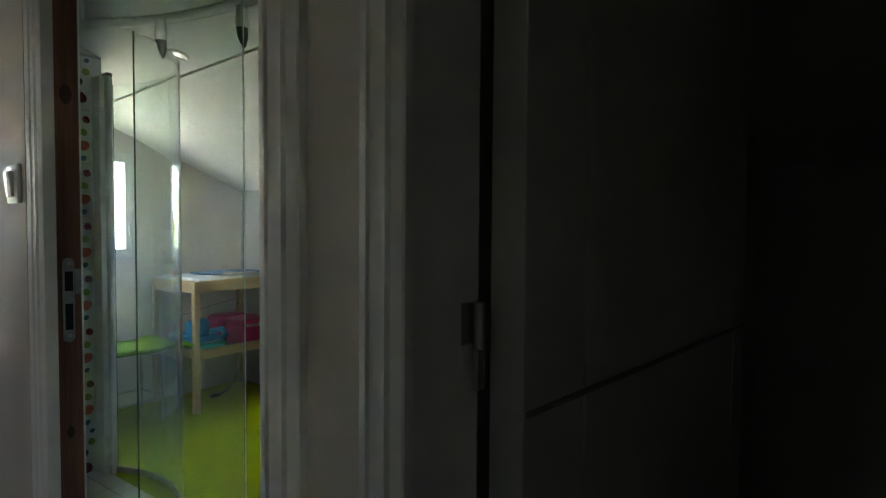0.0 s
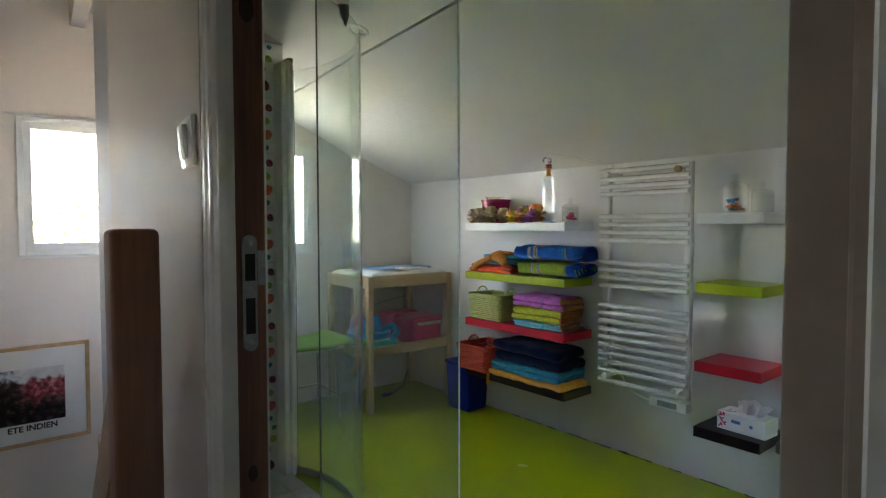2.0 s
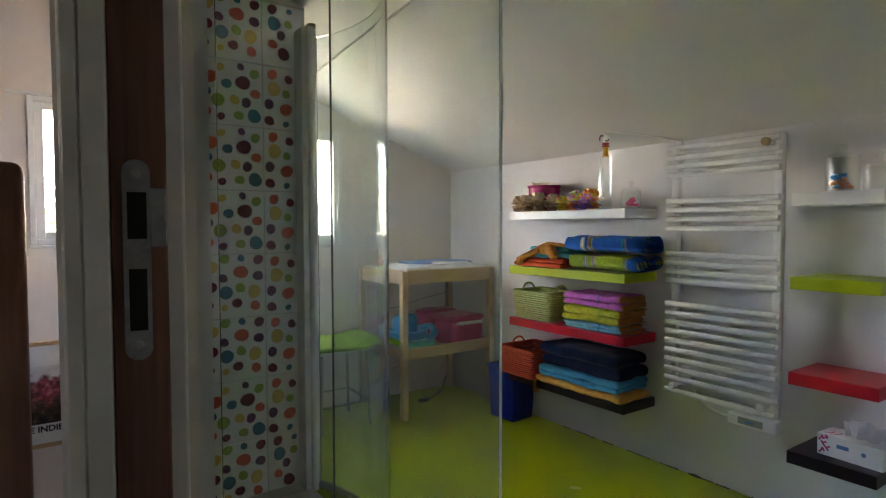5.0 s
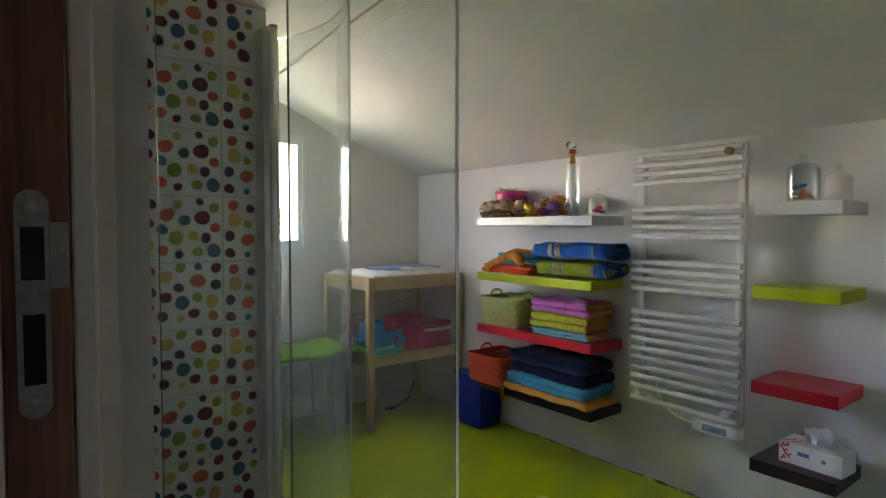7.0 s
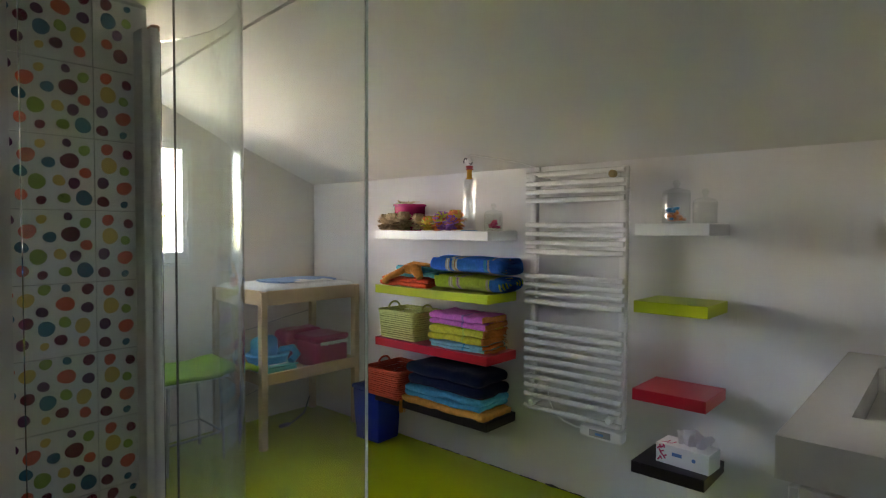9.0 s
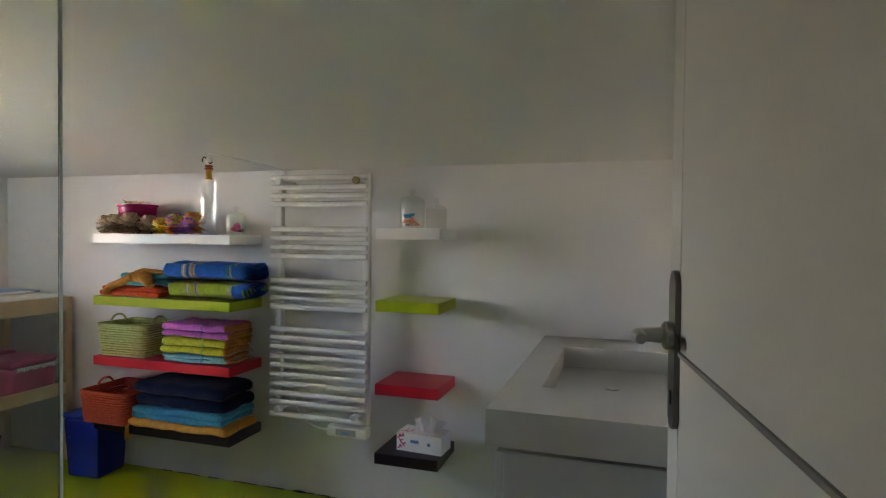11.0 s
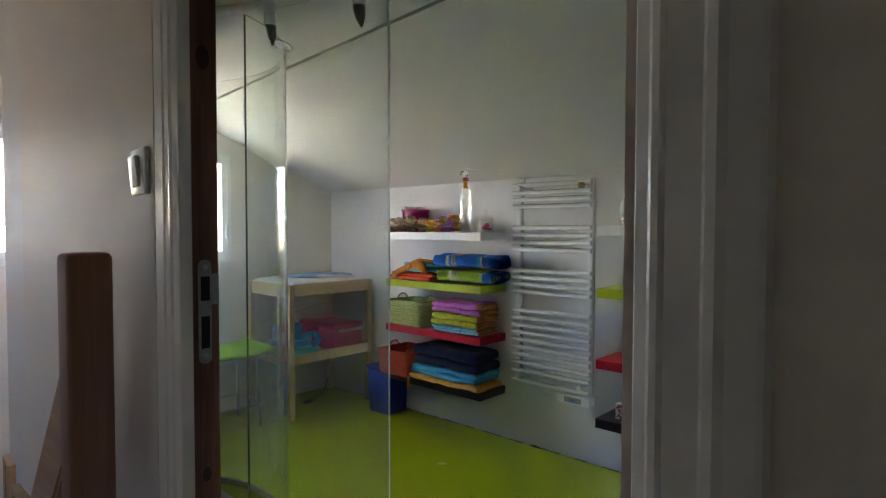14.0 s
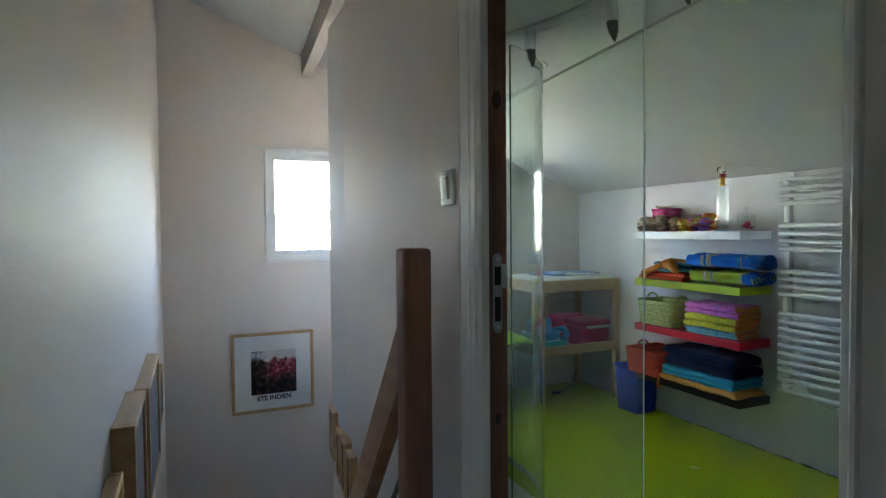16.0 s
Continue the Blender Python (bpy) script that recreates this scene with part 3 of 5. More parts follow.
# ---- towel radiator ----
AGED_CAP = material("yellowed_plastic", (0.42, 0.30, 0.14), 0.4, 0.1, 20)
rad = thing("towel_radiator", (-2.265, N_WALL, 0.414), "white enamelled ladder towel radiator fixed to the wall", "radiator")
for x in (-2.500, -2.028):
    part("upright", box(x - 0.017, x + 0.017, 2.600, 2.634, 0.414, 1.612, 0.006), RADIATOR, rad, smooth=True)
for z in (1.592, 1.547, 1.507, 1.466, 1.343, 1.300, 1.257, 1.214, 1.090, 1.048, 1.006, 0.964, 0.851, 0.807, 0.763, 0.719, 0.674, 0.628, 0.583, 0.537, 0.491, 0.430):
    part("rung", tube([(-2.530, 2.586, z), (-2.014, 2.586, z)], 0.0132, 12), RADIATOR, rad, smooth=True)
for x, z in ((-2.47, 1.572), (-2.06, 1.572), (-2.47, 0.462), (-2.06, 0.462)):
    br = part("wall_bracket", tube([(x, 2.555, z), (x, N_WALL, z)], 0.010, 12), PLASTIC_W, rad, smooth=True)
    part("bracket_cap", tube([(x, 2.545, z), (x, 2.549, z), (x, 2.570, z), (x, 2.575, z)], [0.013, 0.017, 0.017, 0.012], 16), AGED_CAP if (x, z) == (-2.06, 1.572) else PLASTIC_W, br, smooth=True)
ctl = part("control_box", rbox(-2.215, -2.010, 2.575, 2.640, 0.352, 0.405, 0.010, 4), PLASTIC_W, rad, "white thermostat box", True)
part("control_display", box(-2.135, -2.095, 2.572, 2.577, 0.372, 0.384, 0.002), BLUE_INK, ctl)
part("control_window", box(-2.165, -2.06, 2.5735, 2.576, 0.365, 0.395, 0.002), material("grey_panel", (0.3, 0.31, 0.3), 0.4), ctl)
cable = [(-2.21, 2.62, 0.375), (-2.28, 2.66, 0.355), (-2.36, 2.68, 0.362), (-2.42, 2.688, 0.395), (-2.455, 2.69, 0.45), (-2.46, 2.692, 0.52)]
part("power_cable", tube(cable, 0.004, 8), PLASTIC_W, rad, smooth=True)


# cable channel above the radiator, thin cable on the ceiling, broken joint at the wall's foot
ch = thing("cable_channel", (-2.535, N_WALL, 1.56), "white cable channel above the radiator with a thin cable", "cable channel")
part("channel", box(-2.552, -2.520, N_WALL - 0.014, N_WALL, 1.50, 1.642, 0.002), PLASTIC_W, ch)
part("cable", tube([(-2.540, 2.690, 1.640), (-2.60, 2.64, roof(2.64) - 0.004), (-2.72, 2.57, roof(2.57) - 0.004), (-2.84, 2.51, roof(2.51) - 0.004)], 0.003, 6), PAPER, ch, smooth=True)
jb = bmesh.new()
jr = random.Random(3)
x = -3.3
while x < -1.25:
    ln = jr.uniform(0.03, 0.16)
    pts = [(x + ln * q / 4, N_WALL - 0.002 - 0.003 * jr.random(), 0.001) for q in range(5)]
    tube(pts, [0.0015 + 0.0025 * jr.random() for _ in range(5)], 6, bm=jb)
    x += ln + jr.uniform(0.0, 0.10)
tube([(-2.47, N_WALL - 0.004, 0.002), (-2.43, N_WALL - 0.008, 0.004), (-2.39, N_WALL - 0.005, 0.002)], [0.003, 0.008, 0.003], 6, bm=jb)
solid("trim_floor_joint", jb, material("dirty_joint", (0.06, 0.045, 0.03), 0.9, 0.3, 40), "dirty broken joint where floor meets wall", "joint", kind="structure", smooth=True)

# ---- towels ----
waffle = TOWEL["teal"].node_tree.nodes.new("ShaderNodeTexVoronoi")
waffle.inputs["Scale"].default_value = 95
wt = TOWEL["teal"].node_tree
wt.links.new(wt.nodes["Mapping"].outputs[0], waffle.inputs["Vector"])
wt.links.new(waffle.outputs["Distance"], wt.nodes["Bump"].inputs["Height"])


def folded_towel(name, x0, x1, y0, y1, z0, h, colours, label, seed, stripes=(), hem=""):
    """A folded towel: layers with rounded front folds, pressed and uneven."""
    ob = thing(name, ((x0 + x1) / 2, (y0 + y1) / 2, z0), label, "towel", "folded towels")
    k = len(colours)
    for i, c in enumerate(colours):
        lo, hi = z0 + h * i / k, z0 + h * (i + 1) / k
        j = 0.007 * math.sin(seed * 3 + i * 2.1)
        bm = rbox(x0 + j, x1 + j, y0 + abs(j), y1, lo, hi + (0.0015 if i < k - 1 else 0), (hi - lo) * 0.48, 14, 0.010, 13, seed + i * 3.1)
        lay = part("fold", bm, TOWEL[c], ob, smooth=True)
        if hem:
            bm = rbox(x1 + j - 0.014, x1 + j + 0.005, y0 + 0.006 + abs(j), y1 - 0.02, lo + (hi - lo) * 0.10, hi - 0.001, (hi - lo) * 0.3, 10, 0.010, 13, seed + i * 3.1)
            part("hem", bm, TOWEL[hem], lay, smooth=True)
        if i == k - 1 or stripes and i == 0:
            for s, w, cc in stripes:
                xs = x0 + (x1 - x0) * s
                bm = rbox(xs, xs + w, y0 - 0.0015 + abs(j), y1 - 0.01, lo + 0.001, hi + 0.0022, (hi - lo) * 0.47, 14, 0.010, 13, seed + i * 3.1)
                part("woven_band", bm, TOWEL[cc], lay, smooth=True)
    return ob


def rolled_towel(name, x0, x1, y0, y1, z0, z1, colour, label, seed, bands):
    """A bath towel folded over and over; the coiled end shows."""
    ob = thing(name, ((x0 + x1) / 2, (y0 + y1) / 2, z0), label, "towel", "folded towels")
    cy, cz, ry, rz = (y0 + y1) / 2, (z0 + z1) / 2, (y1 - y0) / 2, (z1 - z0) / 2
    turns, n, steps = 3.2, 84, 80

    def ring(x, f0):
        rows = []
        for i in range(n + 1):
            f = i / n
            a = f * turns * math.tau + 2.6
            t_ = 1 - 0.80 * f
            wob = noise.noise((x * 7, math.cos(a) * 1.4, seed + math.sin(a))) * 0.009
            ca, sa = math.cos(a), math.sin(a)
            yy = math.copysign(abs(ca) ** 0.62, ca) * ry * t_
            zz = math.copysign(abs(sa) ** 0.72, sa) * rz * t_
            end = max(0.0, abs(f0 - 0.5) * 2 - 0.93) / 0.07
            rows.append((x + end * (0.010 * math.sin(a * 2 + seed) + 0.012 * f), cy + yy * (1 - 0.05 * end) + wob, cz + zz + wob * 0.6))
        return rows
    bm = bmesh.new()
    rows = [[bm.verts.new(p) for p in ring(x0 + (x1 - x0) * i / steps, i / steps)] for i in range(steps + 1)]
    for a, b in zip(rows, rows[1:]):
        for k in range(n):
            bm.faces.new((a[k], a[k + 1], b[k + 1], b[k]))
    bmesh.ops.solidify(bm, geom=bm.faces[:], thickness=0.008)
    mats = [TOWEL[colour]] + [TOWEL[c] for _, _, c in bands]
    for f in bm.faces:
        u = (f.calc_center_median().x - x0) / (x1 - x0)
        for q, (s, w, c) in enumerate(bands):
            if s <= u < s + w:
                f.material_index = q + 1
    part("coil", bm, mats, ob, smooth=True)
    return ob


g = LONG["green"]
rolled_towel("rolled_towel", -3.055, -2.612, 2.458, 2.69, g + 0.006, g + 0.096, "lime", "lime green bath towel with grey stripes rolled on the shelf", 1.0,
             ((0.25, 0.027, "stripe"), (0.277, 0.014, "white"), (0.291, 0.027, "stripe"), (0.36, 0.027, "stripe"), (0.387, 0.014, "violet"), (0.401, 0.027, "stripe"), (0.82, 0.04, "stripe"), (0.87, 0.14, "blue")))
rolled_towel("rolled_towel", -3.065, -2.600, 2.454, 2.69, g + 0.098, g + 0.196, "blue", "blue bath towel with tan stripes rolled on another towel", 4.0,
             ((0.22, 0.027, "stripe"), (0.247, 0.014, "white"), (0.261, 0.027, "stripe"), (0.33, 0.027, "stripe"), (0.357, 0.014, "rust"), (0.371, 0.027, "stripe"), (0.78, 0.035, "teal"), (0.82, 0.03, "stripe")))
folded_towel("folded_towel", -3.495, -3.110, 2.46, 2.68, g, 0.055, ["red", "red"], "orange red towels folded at the shelf's end", 2.0)
folded_towel("folded_towel", -3.40, -3.085, 2.50, 2.68, g + 0.056, 0.062, ["aqua", "aqua"], "turquoise towels folded on red ones", 5.0)
# soft toy lying over the towels: body and limbs
toy = bmesh.new()
rbox(-3.30, -3.18, 2.450, 2.52, g + 0.075, g + 0.130, 0.026, 5, 0.004, 30, 3, bm=toy)
join(toy, tube([(-3.27, 2.46, g + 0.105), (-3.33, 2.448, g + 0.075), (-3.40, 2.444, g + 0.050), (-3.425, 2.446, g + 0.022)], [0.020, 0.020, 0.018, 0.022], 10))
join(toy, tube([(-3.21, 2.47, g + 0.110), (-3.16, 2.452, g + 0.085), (-3.14, 2.448, g + 0.060)], [0.030, 0.028, 0.020], 10))
join(toy, tube([(-3.28, 2.49, g + 0.12), (-3.24, 2.50, g + 0.135), (-3.12, 2.52, g + 0.128)], [0.014, 0.013, 0.010], 8))
solid("soft_toy", toy, TOWEL["bear"], "orange plush toy lying across the folded towels", "soft toy", smooth=True)

r = LONG["red"]
folded_towel("folded_towel", -3.085, -2.705, 2.455, 2.675, r, 0.040, ["sky", "sky"], "light blue hand towels folded at the bottom of a pile", 7.0, ((0.62, 0.02, "teal"),), "rust")
folded_towel("folded_towel", -3.090, -2.71, 2.455, 2.675, r + 0.041, 0.082, ["yellow", "yellow"], "yellow green hand towels folded in a pile", 8.0, ((0.63, 0.02, "lime"),), "rust")
folded_towel("folded_towel", -3.085, -2.70, 2.450, 2.675, r + 0.125, 0.068, ["pink", "pink"], "violet pink towels folded on top of the pile", 9.0, ((0.60, 0.02, "violet"),), "rust")
fr = bmesh.new()
for i in range(70):
    z = r + 0.015 + 0.16 * random.random()
    y = 2.47 + 0.19 * random.random()
    tube([(-2.704, y, z), (-2.694, y + 0.008 * random.random(), z + 0.004), (-2.688, y + 0.02 * random.random(), z - 0.012 * random.random())], 0.0014, 4, bm=fr)
solid("towel_fringe", fr, TOWEL["rust"], "frayed orange fringe hanging from the folded towels", "fringe", kind="stuff")
k = LONG["black"]
folded_towel("folded_towel", -3.275, -2.680, 2.415, 2.69, k, 0.038, ["orange"], "orange fringed towel folded under the dark ones", 11.0)
folded_towel("folded_towel", -3.245, -2.695, 2.425, 2.69, k + 0.039, 0.066, ["teal", "teal"], "teal blue waffle towels folded on the black shelf", 12.0)
folded_towel("folded_towel", -3.240, -2.690, 2.425, 2.685, k + 0.106, 0.124, ["navy", "navy"], "dark navy towels folded on top of the pile", 13.0)
fr = bmesh.new()
for i in range(26):
    y = 2.43 + 0.05 * random.random()
    tube([(-3.252, y, k + 0.02), (-3.272, y - 0.01, k + 0.005 - 0.01 * random.random()), (-3.276, y - 0.012, k - 0.05 - 0.03 * random.random())], 0.0022, 5, bm=fr)
solid("towel_fringe", fr, TOWEL["orange"], "orange fringe hanging over the black shelf's edge", "fringe", kind="stuff")


# ---- baskets ----
def basket(name, x0, x1, y0, y1, z0, z1, mat_, label):
    """A woven box basket: stacked rope coils, rim, bottom and two handles."""
    ob = thing(name, ((x0 + x1) / 2, (y0 + y1) / 2, z0), label, "basket", "woven baskets")
    rows = 13
    for i in range(rows):
        f = (i + 0.5) / rows
        e = 0.012 * f
        z = z0 + 0.004 + (z1 - z0) * f
        pts, rr = [], 0.022
        for cx, cy, a0 in ((x1 + e - rr, y1 + e - rr, 0), (x0 - e + rr, y1 + e - rr, 90), (x0 - e + rr, y0 - e + rr, 180), (x1 + e - rr, y0 - e + rr, 270)):
            for q in range(4):
                a = radians(a0 + 30 * q)
                pts.append((cx + rr * math.cos(a), cy + rr * math.sin(a), z + 0.0012 * math.sin(i * 2.3 + q)))
        fine = []
        for a, b in zip(pts, pts[1:] + pts[:1]):
            n = max(1, int((Vector(a) - Vector(b)).length / 0.012))
            fine += [tuple(Vector(a).lerp(Vector(b), q / n) + Vector((0, 0, 0.0008 * (-1) ** q))) for q in range(n)]
        part("coil", tube(fine, 0.0066 if i < rows - 1 else 0.0085, 7, True), mat_, ob, smooth=True)
    part("bottom", box(x0 + 0.004, x1 - 0.004, y0 + 0.004, y1 - 0.004, z0, z0 + 0.008, 0.002), mat_, ob)
    for x in (x0 + 0.006, x1 - 0.006):
        hp = [(x, (y0 + y1) / 2 + 0.045 * math.cos(a), z1 + 0.002 + 0.036 * math.sin(a)) for a in [math.pi * q / 10 for q in range(11)]]
        part("handle", tube(hp, 0.006, 8), mat_, ob, smooth=True)
    return ob


basket("basket", -3.485, -3.20, 2.465, 2.68, r, r + 0.165, STRAW, "lime green woven straw basket with two handles on the shelf")
liner = basket("basket", -3.525, -3.265, 2.395, 2.66, k, k + 0.165, RED_STRAW, "red woven straw basket at the end of the black shelf")

# ---- things on the white shelves ----
w = LONG["white"]


def rosette(name, c, rad, mats, label, group, seed):
    """A curled flower of thin petals in rings."""
    rnd = random.Random(seed)
    bm = bmesh.new()
    for ring, (n, rr, tilt) in enumerate(((4, 0.30, 80), (6, 0.55, 55), (8, 0.8, 25), (9, 0.92, -8), (8, 0.85, -40), (6, 0.6, -70))):
        for i in range(n):
            a = math.tau * (i + 0.5 * (ring % 2)) / n + rnd.random() * 0.4
            el = radians(tilt + rnd.uniform(-10, 10))
            d = Vector((math.cos(a) * math.cos(el), math.sin(a) * math.cos(el), math.sin(el)))
            side = Vector((-math.sin(a), math.cos(a), 0))
            up = side.cross(d) * -1
            rows = []
            for q in range(4):
                f = q / 3
                w_ = rad * 0.46 * (0.5 + 1.1 * f - 0.65 * f * f) * rnd.uniform(0.8, 1.2)
                p = d * rad * (0.25 + 0.72 * f) + up * rad * 0.22 * f * f + Vector((rnd.uniform(-1, 1), rnd.uniform(-1, 1), rnd.uniform(-1, 1))) * rad * 0.03
                rows.append([bm.verts.new(Vector(c) + p - side * w_ + up * rad * 0.10), bm.verts.new(Vector(c) + p), bm.verts.new(Vector(c) + p + side * w_ + up * rad * 0.10)])
            mi = rnd.randrange(len(mats))
            for a_, b_ in zip(rows, rows[1:]):
                for s in (0, 1):
                    bm.faces.new((a_[s], a_[s + 1], b_[s + 1], b_[s])).material_index = mi
    core = bmesh.new()
    bmesh.ops.create_icosphere(core, subdivisions=2, radius=rad * 0.5, matrix=Matrix.Translation(c))
    join(bm, core)
    for v in bm.verts:
        v.co.z = max(v.co.z, c[2] - rad * 0.93)
    return solid(name, bm, mats, label, "decoration", group, smooth=True)


for i, (x, y, rd, dz) in enumerate(((-3.472, 2.49, 0.050, 0), (-3.390, 2.470, 0.052, 0), (-3.290, 2.468, 0.056, 0), (-3.485, 2.58, 0.042, 0), (-3.200, 2.495, 0.050, 0), (-3.350, 2.520, 0.044, 0.016), (-3.430, 2.530, 0.038, 0.018), (-3.190, 2.58, 0.044, 0))):
    rosette("wooden_rose", (x, y, w + rd * 0.93 + dz), rd, [TWIG], "dry brown wood shaving rose on the white shelf", "wooden roses", i)
for i, (x, y, rd, cs) in enumerate(((-3.112, 2.480, 0.042, ("yellow", "lime", "orange")), (-3.025, 2.470, 0.044, ("orange", "lime", "purple")), (-2.940, 2.475, 0.044, ("purple", "purple", "orange")), (-3.065, 2.545, 0.056, ("purple", "lime", "purple")), (-2.965, 2.545, 0.060, ("orange", "orange", "yellow")))):
    rosette("bath_flower", (x, y, w + rd * 0.93), rd, [PETAL[c] for c in cs], "curly orange, purple and lime bath flower on the shelf", "bath flowers", 20 + i)
pot = thing("flower_pot", (-3.385, 2.585, w), "shiny magenta pot with dry twigs behind the wooden roses", "pot")
part("bowl", lathe((-3.365, 2.590, w), [(0.070, 0), (0.082, 0.02), (0.090, 0.075), (0.093, 0.142), (0.100, 0.145), (0.100, 0.156), (0.092, 0.157), (0.086, 0.138), (0.05, 0.125)], 28), MAGENTA, pot, smooth=True)
tw = bmesh.new()
for i in range(16):
    a = random.random() * math.tau
    ln = 0.06 + 0.06 * random.random()
    x, y, z = -3.385 + random.uniform(-0.04, 0.02), 2.585 + random.uniform(-0.02, 0.02), w + 0.158 + random.random() * 0.010
    d = Vector((abs(math.cos(a)) if i % 3 else -abs(math.cos(a)), math.sin(a) * 0.4, random.uniform(-0.02, 0.16))) * ln
    tube([(x, y, z), (x + d.x * 0.5, y + d.y * 0.5, z + d.z * 0.4 + 0.004), (x + d.x, y + d.y, z + max(0.0, d.z))], 0.0022, 5, bm=tw)
tube([(-3.45, 2.57, w + 0.184), (-3.435, 2.575, w + 0.169), (-3.38, 2.58, w + 0.165), (-3.33, 2.575, w + 0.161)], [0.003, 0.008, 0.007, 0.003], 8, bm=tw)
part("dry_twigs", tw, TWIG, pot, smooth=True)

bottle = thing("glass_bottle", (-2.845, 2.515, w), "tall square clear glass bottle with an amber neck and stopper", "bottle")
bm = box(-2.872, -2.818, 2.488, 2.542, w + 0.004, w + 0.275, 0.006)
hollow = box(-2.866, -2.824, 2.494, 2.536, w + 0.016, w + 0.270, 0.004)
bmesh.ops.reverse_faces(hollow, faces=hollow.faces[:])
join(bm, hollow)
part("glass_body", bm, JAR, bottle, smooth=True)
part("base_ring", box(-2.877, -2.813, 2.483, 2.547, w, w + 0.0035, 0.001), BLUE_PLASTIC, bottle, "blue base mat")
part("neck", lathe((-2.845, 2.515, w + 0.275), [(0.020, 0), (0.014, 0.008), (0.013, 0.045), (0.018, 0.048)], 20), material("amber_neck", (0.75, 0.38, 0.06), 0.2, 0.05, 10), bottle, smooth=True)
part("collar", lathe((-2.845, 2.515, w + 0.323), [(0.020, 0), (0.021, 0.006), (0.014, 0.009), (0.020, 0.014), (0.019, 0.020), (0.008, 0.024)], 20), material("red_collar", (0.40, 0.03, 0.03), 0.3, 0.1, 20), bottle, smooth=True)
bm = rbox(-2.862, -2.828, 2.500, 2.530, w + 0.346, w + 0.386, 0.014, 5, 0.004, 60, 2)
stp = part("stopper", bm, PAPER, bottle, "pale lumpy stopper", True)
for q in range(2):
    cc = Vector((-2.845 + (0.017 if q else -0.018), 2.508, w + 0.368))
    part("wire", tube([cc + Vector((0.012 * math.cos(a), -0.004, 0.017 * math.sin(a))) for a in [0.5 + q * 2.2 + t * 0.35 for t in range(10)]], 0.0030, 6), RUBBER, stp, smooth=True)


def glass_jar(name, c, rad, h, label, fill, knob=True):
    ob = thing(name, c, label, "jar", "lidded glass jars")
    prof = [(rad * 0.92, 0), (rad, 0.006)] + [(rad * (1 + 0.03 * (q % 2)), 0.006 + (h - 0.012) * (q + 1) / 10) for q in range(10)] + [(rad * 0.985, h), (rad * 0.965, h - 0.002), (rad * 0.965, 0.006), (rad * 0.92, 0.003)]
    part("glass_body", lathe(c, prof, 28), JAR, ob, smooth=True)
    top = (c[0], c[1], c[2] + h + 0.001)
    part("lid", lathe(top, [(rad * 0.98, 0), (rad * 1.0, 0.004), (rad * 0.75, 0.014), (rad * 0.25, 0.020), (rad * 0.12, 0.024), (rad * 0.22, 0.032), (rad * 0.30, 0.042), (rad * 0.2, 0.052), (0.001, 0.055)] if knob else [(rad * 0.98, 0), (rad, 0.004), (rad * 0.5, 0.012), (0.001, 0.014)], 24), JAR, ob, smooth=True)
    rnd = random.Random(len(fill) * 7 + int(rad * 1000))
    for m_ in fill:
        bm = bmesh.new()
        for i in range(7):
            a, q = rnd.random() * math.tau, rnd.random() * rad * 0.55
            s = rad * rnd.uniform(0.16, 0.26)
            zb = c[2] + 0.008 + h * 0.42 * rnd.random()
            rbox(c[0] + q * math.cos(a) - s, c[0] + q * math.cos(a) + s, c[1] + q * math.sin(a) - s * 0.7, c[1] + q * math.sin(a) + s * 0.7, zb, zb + s * 1.1, s * 0.5, 3, 0.003, 40, i, bm=bm)
        part("content", bm, m_, ob, "small coloured soaps", True)
    return ob


glass_jar("glass_jar", (-2.715, 2.555, w), 0.048, 0.090, "ribbed clear glass jar with lid and dark red soaps", [MAGENTA, PINK])
glass_jar("glass_jar", (-1.775, 2.545, SHORT["white"]), 0.055, 0.125, "clear lidded glass jar with coral and blue soaps", [PETAL["orange"], BLUE_PLASTIC, material("coral_soap", (0.7, 0.33, 0.22), 0.5, 0.1, 20)])
glass_jar("glass_jar", (-1.665, 2.555, SHORT["white"]), 0.046, 0.085, "small empty clear glass jar with lid", [])

tb = thing("tissue_box", (-1.715, 2.56, SHORT["black"]), "white tissue box with pink arrows and a pulled tissue", "tissue box")
TB = Matrix.Translation((-1.715, 2.56, SHORT["black"])) @ Matrix.Rotation(radians(-4), 4, "Z")
part("carton", box(-0.108, 0.108, -0.058, 0.058, 0, 0.080, 0.002, TB), PAPER, tb)
for q, (x, z, a) in enumerate(((-0.092, 0.018, 40), (-0.088, 0.045, -30), (-0.094, 0.064, 40), (-0.075, 0.030, -40), (-0.080, 0.068, 60))):
    bm = box(-0.003, 0.003, -0.0592, -0.0583, -0.012, 0.012, 0, TB @ Matrix.Translation((x, 0, z)) @ Matrix.Rotation(radians(a), 4, "Y"))
    box(-0.003, 0.003, -0.0594, -0.0585, -0.008, 0.008, 0, TB @ Matrix.Translation((x + 0.006, 0, z + 0.004)) @ Matrix.Rotation(radians(a - 80), 4, "Y"), bm)
    part("printed_arrow", bm, PINK, tb)
for q in range(4):
    part("printed_arrow", box(-0.012, 0.012, -0.0025, 0.0025, 0.0802, 0.0808, 0, TB @ Matrix.Translation((-0.085 + 0.012 * q, -0.03 + 0.02 * (q % 2), 0)) @ Matrix.Rotation(radians(35 + 50 * (q % 2)), 4, "Z")), PINK, tb)
part("printed_bar", box(-0.040, 0.0, -0.0592, -0.0583, 0.040, 0.054, 0, TB), BLUE_INK, tb)
